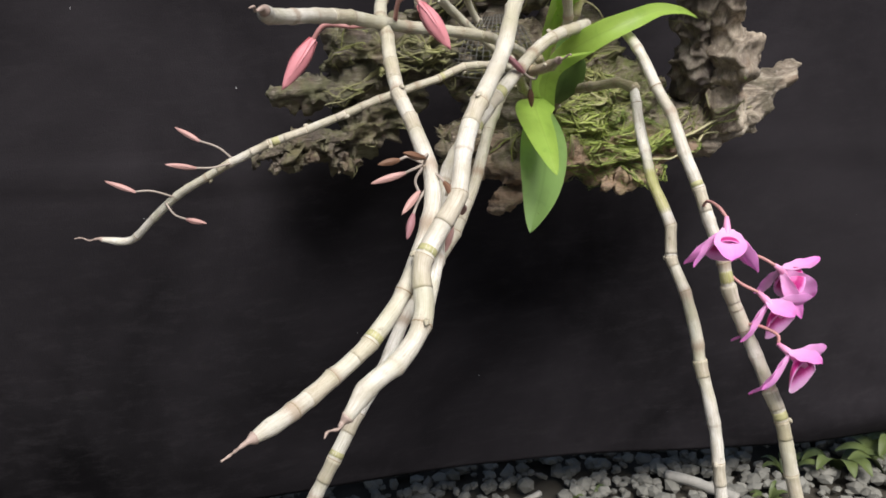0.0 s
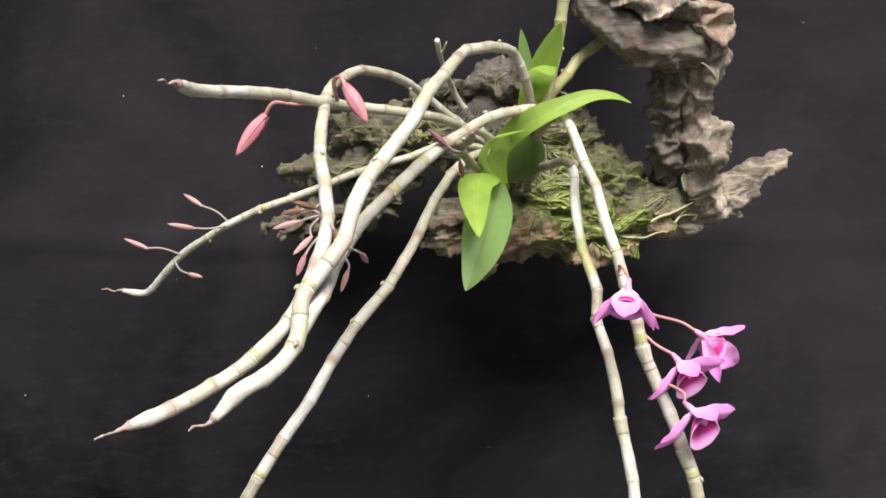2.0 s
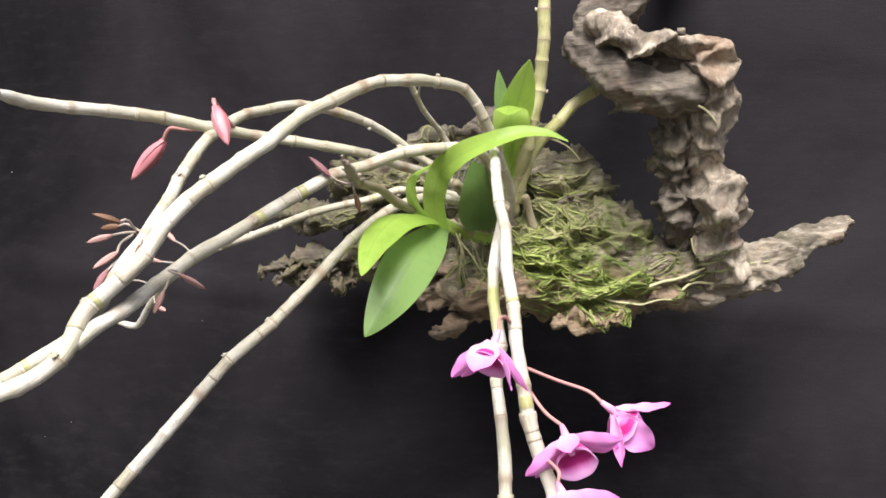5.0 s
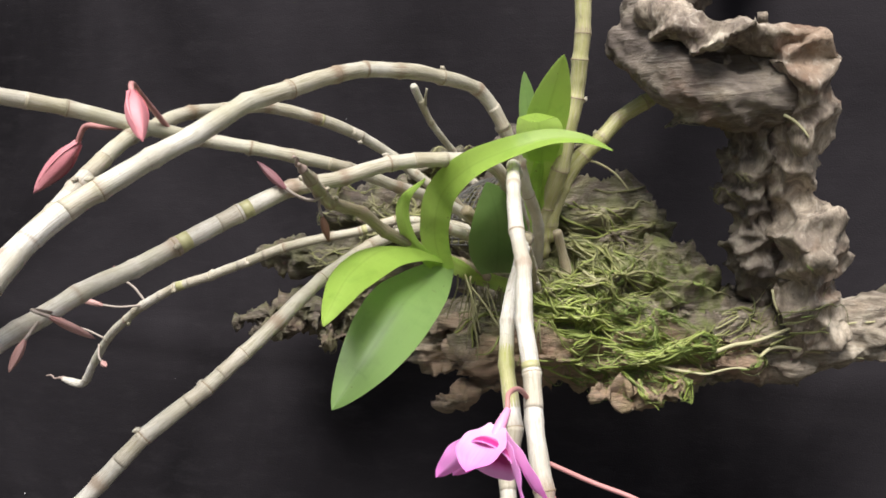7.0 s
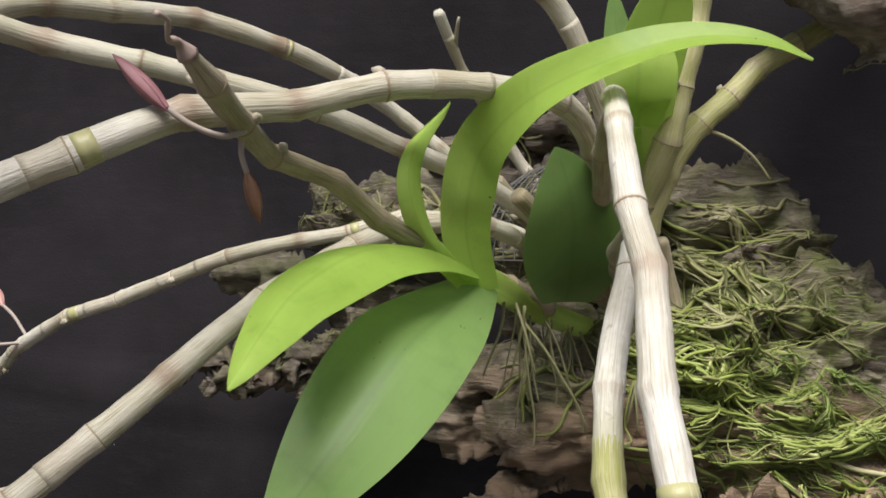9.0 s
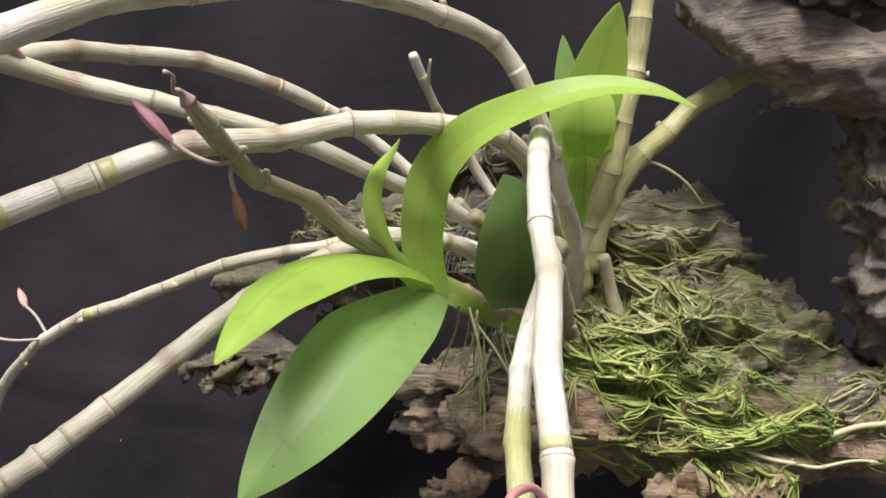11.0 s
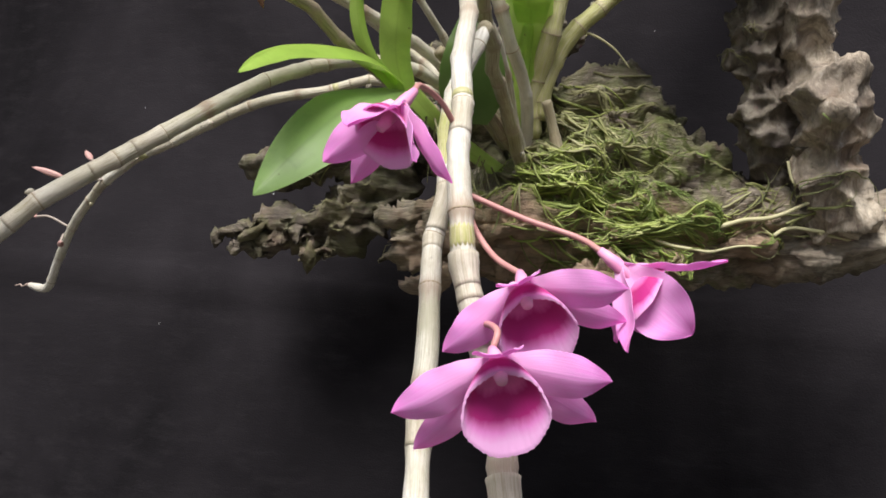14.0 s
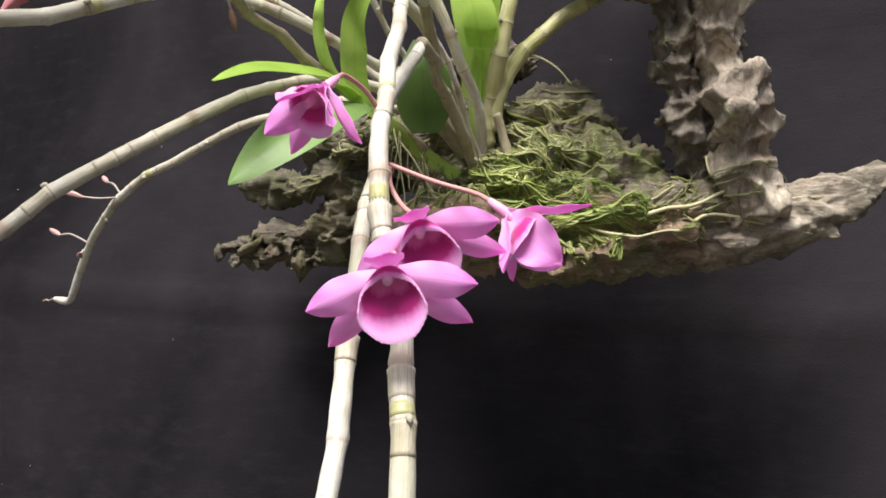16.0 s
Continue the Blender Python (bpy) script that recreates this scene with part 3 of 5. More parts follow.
bm = bmesh.new()
chain(bm, (0.245, 0.765, 0.852, 0.024, 0.026, 0.018), (0.245, 0.745, 0.878, 0.017, 0.018, 0.014), (0.251, 0.735, 0.905, 0.020, 0.021, 0.018), (0.242, 0.738, 0.930, 0.013, 0.016, 0.012), (0.240, 0.733, 0.950, 0.016, 0.018, 0.014), (0.243, 0.722, 0.975, 0.015, 0.018, 0.014), (0.246, 0.712, 1.000, 0.014, 0.018, 0.014), (0.247, 0.705, 1.014, 0.012, 0.016, 0.011))
for e in ((0.256, 0.728, 0.914, 0.013, 0.012, 0.012), (0.252, 0.722, 0.893, 0.012, 0.010, 0.009), (0.256, 0.742, 0.897, 0.012, 0.012, 0.009), (0.240, 0.712, 0.968, 0.010, 0.008, 0.012)):
    chain(bm, e, e)
part("pale_ridge", weather(solid(bm, VOX), (0.1, 0.1, 1.0), 0.5, 0.6, 0.2, 6, 0.0, None, 1.0, 46), WOOD, wood, "pale weathered outer ridge")

bm = bmesh.new()
chain(bm, (0.166, 0.700, 1.042, 0.012, 0.014, 0.010), (0.190, 0.690, 1.026, 0.012, 0.014, 0.011), (0.214, 0.695, 1.026, 0.012, 0.014, 0.011), (0.242, 0.706, 1.018, 0.013, 0.015, 0.011))
flake(bm, (0.205, 0.694, 1.022), (0.196, 0.672, 1.012), 0.030, 0.004, (0, 0.5, 1))
flake(bm, (0.180, 0.694, 1.032), (0.172, 0.676, 1.024), 0.024, 0.004, (0, 0.5, 1))
part("crown_rim", weather(solid(bm, VOX), (0.9, 0.1, -0.3), 0.6, 1.1, 0.0, 8, 0.0, None, 0.4, 34), WOOD, wood, "pale wavy rim of the crown")

bm = bmesh.new()
chain(bm, (0.140, 0.713, 1.026, 0.010, 0.018, 0.012), (0.158, 0.712, 1.014, 0.016, 0.022, 0.018), (0.182, 0.708, 1.000, 0.018, 0.024, 0.020), (0.208, 0.704, 0.988, 0.018, 0.022, 0.018), (0.228, 0.712, 0.990, 0.018, 0.022, 0.018))
chain(bm, (0.160, 0.712, 1.036, 0.022, 0.018, 0.016), (0.174, 0.726, 1.070, 0.028, 0.022, 0.020), (0.182, 0.775, 1.115, 0.026, 0.024, 0.024), (0.190, 0.880, 1.150, 0.024, 0.024, 0.024))
flake(bm, (0.190, 0.700, 0.994), (0.202, 0.690, 0.978), 0.030, 0.006, (0, 1, 0.3))
chain(bm, (0.176, 0.716, 1.022, 0.018, 0.014, 0.018), (0.205, 0.716, 1.010, 0.018, 0.014, 0.018), (0.232, 0.718, 1.005, 0.016, 0.014, 0.016))
part("curled_crown", weather(solid(bm, VOX), (0.85, -0.05, -0.5), 0.6, 0.95, 0.0, 7, 0.0, WOOD_CROWN, 0.15, 30), WOOD_CROWN, wood, "long-grained hollow crown")


# ---------------------------------------------------------------- orchid canes
orchid = tagged(new("orchid"), "orchid with long bare canes, green leaves and pink flowers on driftwood", "orchid")


def cane(points, r0, r1, material=CANE, gap=0.027, seed=0, tip=None, bands=0.45, husks=0.3, bleach=0.0, green=None, torn=()):
    """A jointed cane through the points; r0 and r1 are its radii at both ends."""
    rng = random.Random(seed)
    path, length = spline(points, 0.0016)
    n = len(path)
    nodes, s = [], rng.uniform(0.3, 0.9) * gap
    while s < length - 0.006:
        nodes.append(s)
        s += gap * rng.uniform(0.68, 1.28)
    radii = []
    wob = rng.uniform(0, 50)
    for i in range(n):
        s = length * i / (n - 1)
        f = s / length
        r = r0 + (r1 - r0) * min(1, f * 1.6)
        near = min((abs(s - q) for q in nodes), default=1)
        past = s - max((q for q in nodes if q <= s), default=s - gap * 0.5)
        r *= 0.955 + 0.085 * min(1.0, past / gap) ** 1.3
        r *= 1 + 0.055 * math.exp(-(near / 0.0020) ** 2) - 0.04 * math.exp(-((near - 0.006) / 0.004) ** 2)
        r *= 1 + 0.03 * noise.noise(Vector((s * 60, wob, 0)))
        end = (length - s) / 0.010
        if tip and end < 1:
            r *= 0.55 + 0.45 * end
        elif s < 0.002 or length - s < 0.0012:
            r *= 0.8
        radii.append(r)
    # slight kinks from joint to joint
    knots = [0.0, *nodes, length]
    kinks = [Vector((0, 0, 0)), *[Vector((rng.gauss(0, 1), rng.gauss(0, 1), rng.gauss(0, 1))) * 0.0010 for _ in nodes], Vector((0, 0, 0))]
    for i in range(1, n - 1):
        s = length * i / (n - 1)
        j = max(q for q in range(len(knots) - 1) if knots[q] <= s)
        path[i] = path[i] + kinks[j].lerp(kinks[j + 1], (s - knots[j]) / max(1e-6, knots[j + 1] - knots[j]))
        path[i] = path[i] + noise.noise_vector(Vector((i * 0.02, wob, seed))) * 0.0006
    body = part("cane", sweep("cane", path, radii, 16), material, orchid)
    # brown scars at the joints, of uneven length
    scar, pale = [], []
    for i in range(n):
        s = length * i / (n - 1)
        scar += [max((math.exp(-abs(s - q) / (0.0012 + 0.0050 * math.sin(q * 900) ** 4)) * (0.35 + 0.6 * abs(math.sin(q * 517))) for q in nodes), default=0)] * 16
        pale += [max(0.0, min(1.0, bleach + (s / length - 0.42) / 0.35))] * 16
    at = body.data.attributes.new("joint", "FLOAT", "POINT")
    at.data.foreach_set("value", scar + [0.0, 0.0])
    at = body.data.attributes.new("bleach", "FLOAT", "POINT")
    at.data.foreach_set("value", pale + [0.0, 1.0])
    tang, side = frames_along(path)
    for q in nodes:
        i = min(n - 2, max(1, int(q / length * (n - 1))))
        t, r = tang[i], radii[i]
        if rng.random() < 0.4:
            continue
        ring = [path[i] - t * 0.00045, path[i], path[i] + t * 0.00045]
        part("node_ring", sweep("node_ring", ring, [r * 0.97, r * 1.035, r * 0.97], 16), RING, body)
        if rng.random() < bands:
            k = rng.choice((2, 3, 4))
            span = range(max(1, i - k), i)
            if len(span) >= 2:
                part("green_band", sweep("green_band", [path[j] for j in span], [radii[j] * 1.02 for j in span], 14), BAND, body)
        if rng.random() < husks:
            k = int(gap * rng.uniform(0.35, 0.8) / length * (n - 1))
            span = range(i, min(n - 2, i + k))
            if len(span) > 3:
                part("sheath", sweep("sheath", [path[j] for j in span], [radii[j] * (1.022 + 0.06 * (m / len(span)) ** 5) for m, j in enumerate(span)], 16), HUSK, body)
        if rng.random() < 0.5:
            a = rng.uniform(0, 6.28)
            w = t.cross(side[i])
            o = side[i] * math.cos(a) + w * math.sin(a)
            c = path[i] + o * r * 0.92
            part("bud_eye", sweep("bud_eye", [c - t * 0.001, c + o * 0.0008 + t * 0.0004, c + o * 0.0015 + t * 0.002], [0.0012, 0.0014, 0.0004], 8), HUSK, body)
    if green:
        span = [i for i in range(n) if green[0] < path[i].z < green[1]]
        part("green_internode", sweep("green_internode", [path[i] for i in span], [radii[i] * (1.022 - 0.03 * (abs(2 * m / (len(span) - 1) - 1) ** 6)) for m, i in enumerate(span)], 16), CANE_GREEN, body, "fresh green stretch of cane")
    for z in torn:
        span = [i for i in range(n) if z - 0.012 < path[i].z < z]
        part("torn_sheath", sweep("torn_sheath", [path[i] for i in span], [radii[i] * (1.22 - 0.19 * (m / len(span)) ** 0.7) for m, i in enumerate(span)], 16), HUSK, body, "pale torn sheath rim")
    if tip:
        t = tang[-1]
        # a withered wisp that twists away from the last joint
        e = Vector(tip)
        p = [path[-1] - t * 0.001, path[-1] + t * 0.003, path[-1].lerp(e, 0.45) + tang[-1].orthogonal() * 0.0008, path[-1].lerp(e, 0.75) - tang[-1].orthogonal() * 0.0007, e]
        q, _ = spline(p, 0.0008)
        part("dry_tip", sweep("dry_tip", q, [r1 * 0.60 * math.exp(-i * 0.0008 / 0.0032) + 0.00048 * (1 + 0.3 * math.sin(i * 1.1)) for i in range(len(q))], 8), TIP, body)
    return body


CANES = [
    # the great arch that reaches forward
    ([(0.086, 0.712, 0.882), (0.096, 0.686, 0.915), (0.100, 0.657, 0.940), (0.097, 0.640, 0.963), (0.090, 0.618, 0.987), (0.076, 0.576, 0.996), (0.064, 0.536, 0.992), (0.054, 0.490, 0.976), (0.045, 0.444, 0.954),
      (0.035, 0.417, 0.936), (0.026, 0.396, 0.920), (0.019, 0.371, 0.896), (0.011, 0.359, 0.882), (0.005, 0.347, 0.870), (0.004, 0.334, 0.854), (-0.002, 0.323, 0.844), (-0.016, 0.308, 0.836), (-0.027, 0.297, 0.826)],
     0.0040, 0.0050, (-0.034, 0.284, 0.825), CANE),
    # the lower arch beside it
    ([(0.088, 0.700, 0.885), (0.097, 0.665, 0.910), (0.104, 0.630, 0.934), (0.105, 0.598, 0.947), (0.095, 0.567, 0.949), (0.081, 0.546, 0.947), (0.069, 0.528, 0.942), (0.053, 0.494, 0.930), (0.039, 0.472, 0.919), (0.028, 0.455, 0.910),
      (0.019, 0.439, 0.901), (0.013, 0.421, 0.892), (0.010, 0.401, 0.882), (0.008, 0.378, 0.873), (0.006, 0.352, 0.864), (0.004, 0.338, 0.856)], 0.0038, 0.0046, None, CANE),
    # the straight one to the lower edge
    ([(0.085, 0.680, 0.895), (0.065, 0.620, 0.915), (0.052, 0.580, 0.911), (0.041, 0.554, 0.897), (0.034, 0.530, 0.881), (0.026, 0.502, 0.860), (0.014, 0.482, 0.842), (-0.001, 0.462, 0.820), (-0.015, 0.443, 0.799), (-0.034, 0.420, 0.770), (-0.054, 0.400, 0.740), (-0.075, 0.382, 0.708), (-0.098, 0.364, 0.674)],
     0.0037, 0.0045, None, CANE),
    # the hooked one
    ([(0.075, 0.695, 0.905), (0.052, 0.680, 0.922), (0.030, 0.665, 0.940), (0.013, 0.640, 0.963), (-0.001, 0.598, 0.977), (-0.019, 0.558, 0.980), (-0.022, 0.515, 0.974), (-0.019, 0.479, 0.961), (-0.015, 0.453, 0.948),
      (-0.008, 0.430, 0.931), (-0.001, 0.407, 0.917), (0.005, 0.386, 0.904), (0.007, 0.368, 0.890), (0.000, 0.357, 0.871), (-0.007, 0.347, 0.859), (-0.016, 0.334, 0.849), (-0.033, 0.315, 0.834), (-0.049, 0.295, 0.829), (-0.060, 0.278, 0.829)],
     0.0036, 0.0044, (-0.068, 0.263, 0.829), CANE),
    # the level one
    ([(0.085, 0.690, 0.900), (0.066, 0.630, 0.925), (0.051, 0.584, 0.938), (0.037, 0.560, 0.946), (0.013, 0.530, 0.954), (-0.010, 0.500, 0.960), (-0.022, 0.474, 0.964), (-0.037, 0.440, 0.970), (-0.050, 0.408, 0.974), (-0.058, 0.375, 0.977), (-0.056, 0.352, 0.980)],
     0.0034, 0.0042, (-0.058, 0.336, 0.982), CANE),
    # the thin one with small buds
    ([(0.075, 0.690, 0.900), (0.050, 0.660, 0.916), (0.025, 0.638, 0.917), (-0.004, 0.620, 0.911), (-0.027, 0.606, 0.905), (-0.059, 0.598, 0.895), (-0.104, 0.593, 0.878), (-0.139, 0.590, 0.863), (-0.158, 0.594, 0.854),
      (-0.185, 0.600, 0.839), (-0.211, 0.608, 0.818), (-0.233, 0.618, 0.799), (-0.255, 0.618, 0.800)], 0.0034, 0.0034, (-0.277, 0.621, 0.800), CANE),
    # the flowering cane
    ([(0.124, 0.590, 0.941), (0.127, 0.580, 0.945), (0.130, 0.572, 0.943), (0.136, 0.557, 0.932), (0.145, 0.541, 0.909), (0.159, 0.519, 0.873), (0.169, 0.504, 0.842), (0.175, 0.495, 0.819), (0.181, 0.491, 0.797),
      (0.190, 0.487, 0.774), (0.197, 0.485, 0.760), (0.203, 0.480, 0.745), (0.206, 0.476, 0.735), (0.211, 0.469, 0.721), (0.216, 0.464, 0.700), (0.224, 0.456, 0.660), (0.230, 0.450, 0.620)], 0.0038, 0.0050, None, CANE),
    # the kinked cane beside it
    ([(0.135, 0.573, 0.908), (0.136, 0.557, 0.885), (0.140, 0.542, 0.863), (0.147, 0.526, 0.837), (0.152, 0.516, 0.813), (0.157, 0.507, 0.793), (0.163, 0.498, 0.769), (0.166, 0.491, 0.750), (0.170, 0.484, 0.734),
      (0.173, 0.478, 0.718), (0.176, 0.473, 0.700), (0.181, 0.465, 0.660), (0.186, 0.458, 0.620)], 0.0039, 0.0046, None, CANE),
    ([(0.093, 0.692, 0.874), (0.100, 0.664, 0.892), (0.113, 0.627, 0.903), (0.125, 0.597, 0.909), (0.136, 0.571, 0.909)], 0.0045, 0.0040, None, CANE_OLD),
    ([(0.088, 0.690, 0.884), (0.095, 0.661, 0.903), (0.106, 0.629, 0.923), (0.117, 0.603, 0.939), (0.125, 0.586, 0.944)], 0.0040, 0.0037, None, CANE_OLD),
    # green upright canes
    ([(0.090, 0.708, 0.895), (0.093, 0.702, 0.915), (0.106, 0.692, 0.945), (0.114, 0.688, 0.970), (0.119, 0.689, 0.995), (0.123, 0.687, 1.017), (0.126, 0.686, 1.050), (0.127, 0.688, 1.090)], 0.0062, 0.0050, None, CANE_GREEN),
    ([(0.095, 0.708, 0.905), (0.101, 0.705, 0.928), (0.112, 0.709, 0.953), (0.126, 0.715, 0.969), (0.142, 0.726, 0.987), (0.159, 0.737, 1.001), (0.172, 0.745, 1.012)], 0.0058, 0.0050, None, CANE_GREEN),
    # stubs
    ([(0.040, 0.725, 0.935), (0.027, 0.708, 0.959), (0.025, 0.684, 0.978), (0.024, 0.671, 0.990), (0.024, 0.657, 1.003)], 0.0036, 0.0026, None, CANE),
    ([(0.074, 0.660, 0.884), (0.067, 0.610, 0.898), (0.064, 0.576, 0.909), (0.057, 0.546, 0.921), (0.056, 0.523, 0.929), (0.067, 0.494, 0.935), (0.075, 0.476, 0.941)], 0.0046, 0.0036, (0.080, 0.464, 0.945), CANE_OLD),
    ([(0.080, 0.695, 0.888), (0.071, 0.660, 0.912), (0.060, 0.640, 0.932)], 0.0042, 0.0036, None, CANE_OLD),
    ([(0.088, 0.690, 0.885), (0.084, 0.655, 0.905), (0.076, 0.625, 0.925)], 0.0044, 0.0038, None, CANE_OLD),
    ([(0.110, 0.705, 0.880), (0.107, 0.697, 0.903), (0.106, 0.693, 0.912)], 0.0042, 0.0034, None, CANE_OLD),
]
for i, (pts, r0, r1, tip, mat) in enumerate(CANES):
    old = mat is not CANE
    thin = 0.88 if mat is not CANE_GREEN else 1.0
    cane(pts, r0 * thin, r1 * thin, mat, bleach=2.0 if pts[0][0] > 0.12 else 0.0, seed=i + 1, tip=tip, gap=0.022 if old else 0.027, green={6: (0.802, 0.811), 7: (0.836, 0.863)}.get(i), torn={6: (0.801, 0.738), 7: (0.752,)}.get(i, ()), bands=0.0 if old else 0.16, husks=0.0 if old else 0.45)


# ---------------------------------------------------------------- leaves
def blade(name, points, width, side, material, parent, fold=0.18, base=0.45, peak=0.45, label="", thick=0.0008, ripple=0.0, sharp=1.0):
    """A leaf or petal: a midline, its width, and the direction of its width; fold lifts its edges."""
    path, length = spline(points, max(0.0012, 0.02 * width * 3))
    n, m = len(path), 10
    hints = [Vector(h) for h in side] if isinstance(side, list) else [Vector(side)] * 2
    verts, faces, uvs = [], [], []
    for layer in (0, 1):
        for i, c in enumerate(path):
            f = i / (n - 1)
            t = (path[min(i + 1, n - 1)] - path[max(i - 1, 0)]).normalized()
            h = f * (len(hints) - 1)
            k = min(int(h), len(hints) - 2)
            hint = hints[k].lerp(hints[k + 1], h - k)
            s = (hint - t * hint.dot(t)).normalized()
            u = s.cross(t)
            up = base + (1 - base) * math.sin(min(1, f / peak) * math.pi / 2)
            down = math.cos(max(0, (f - peak) / (1 - peak)) * math.pi / 2) ** (0.75 * sharp)
            w = width * 0.5 * up * max(0.02, down)
            for j in range(m + 1):
                x = j / m * 2 - 1
                lift = fold * w * (abs(x) ** 1.5) + ripple * width * math.sin(f * 17 + x * 2) * abs(x) ** 2
                verts.append(c + s * w * x + u * (lift - layer * thick * (1 - 0.7 * abs(x))))
                uvs.append((j / m, f))
    k = n * (m + 1)
    for i in range(n - 1):
        for j in range(m):
            a = i * (m + 1) + j
            faces.append((a, a + 1, a + m + 2, a + m + 1))
            faces.append((k + a, k + a + m + 1, k + a + m + 2, k + a + 1))
        for a, b in ((i * (m + 1), (i + 1) * (m + 1)), ((i + 1) * (m + 1) + m, i * (m + 1) + m)):
            faces.append((a, b, k + b, k + a))
    for a, b in ((0, 1), (n - 1, -1)):
        for j in range(m):
            q = a * (m + 1) + j
            faces.append((q, q + 1, k + q + 1, k + q)[::-b])
    return part(name, mesh_of(name, verts, faces, uvs, crisp=35), material, parent, label)


blade("leaf", [(0.079, 0.594, 0.892), (0.078, 0.587, 0.908), (0.081, 0.582, 0.921), (0.092, 0.571, 0.934), (0.110, 0.564, 0.945), (0.131, 0.565, 0.953), (0.148, 0.572, 0.958), (0.164, 0.577, 0.957), (0.176, 0.582, 0.952)],
      0.0165, [(0.86, 0.5, 0.0), (0.88, 0.45, -0.1), (0.6, 0.0, -0.6), (0.25, -0.4, -0.8), (0.12, -0.55, -0.78), (0.1, -0.6, -0.75)], LEAF_YOUNG, orchid, 0.25, 0.75, 0.35, "long arching bright green leaf")
blade("leaf", [(0.078, 0.597, 0.895), (0.078, 0.575, 0.886), (0.076, 0.556, 0.876), (0.071, 0.533, 0.854), (0.062, 0.515, 0.830)], 0.036, (0.85, 0.35, -0.35), LEAF, orchid, 0.14, 0.35, 0.45, "broad drooping mid-green leaf")
blade("leaf", [(0.076, 0.592, 0.899), (0.074, 0.568, 0.904), (0.068, 0.548, 0.903), (0.070, 0.520, 0.894), (0.073, 0.503, 0.884), (0.076, 0.489, 0.873)], 0.024, (0.9, 0.0, -0.30), LEAF_YOUNG, orchid, 0.30, 0.45, 0.45, "short pointed bright green leaf")
blade("leaf", [(0.077, 0.588, 0.895), (0.069, 0.578, 0.908), (0.071, 0.565, 0.922), (0.081, 0.552, 0.932), (0.103, 0.532, 0.938)], 0.0072, (0.85, 0.5, 0.0), LEAF_YOUNG, orchid, 0.5, 0.8, 0.3, "narrow young leaf")
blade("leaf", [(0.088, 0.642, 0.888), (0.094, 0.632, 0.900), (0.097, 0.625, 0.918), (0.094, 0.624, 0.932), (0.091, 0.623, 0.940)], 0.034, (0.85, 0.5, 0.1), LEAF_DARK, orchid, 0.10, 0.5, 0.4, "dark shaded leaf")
blade("leaf", [(0.088, 0.692, 0.925), (0.096, 0.686, 0.948), (0.103, 0.672, 0.968), (0.110, 0.650, 0.979), (0.118, 0.625, 0.972)], 0.028, (0.85, 0.5, 0.0), LEAF_YOUNG, orchid, 0.2, 0.5, 0.5, "bright green leaf of the upright shoot")
blade("leaf", [(0.100, 0.682, 0.955), (0.106, 0.672, 0.975), (0.115, 0.664, 0.995), (0.124, 0.656, 1.013)], 0.025, (0.85, 0.5, -0.1), LEAF_YOUNG, orchid, 0.25, 0.6, 0.4, "bright green leaf of the upright shoot")
blade("leaf", [(0.096, 0.685, 0.955), (0.093, 0.680, 0.980), (0.091, 0.676, 1.009)], 0.013, (0.8, 0.5, 0.0), LEAF, orchid, 0.3, 0.7, 0.4, "pale green leaf of the upright shoot")
stem, _ = spline([(0.073, 0.705, 0.874), (0.071, 0.655, 0.884), (0.073, 0.622, 0.892), (0.077, 0.597, 0.897)], 0.002)
part("green_shoot", sweep("green_shoot", stem, [0.0048 - 0.0008 * math.sin(i) ** 2 * 0.2 for i in range(len(stem))], 14), LEAF_YOUNG, orchid, "fresh green leafy shoot")
stem, _ = spline([(0.085, 0.705, 0.895), (0.088, 0.695, 0.920), (0.097, 0.685, 0.956)], 0.002)
part("green_shoot", sweep("green_shoot", stem, [0.0042] * len(stem), 14), LEAF_YOUNG, orchid, "fresh green leafy shoot")


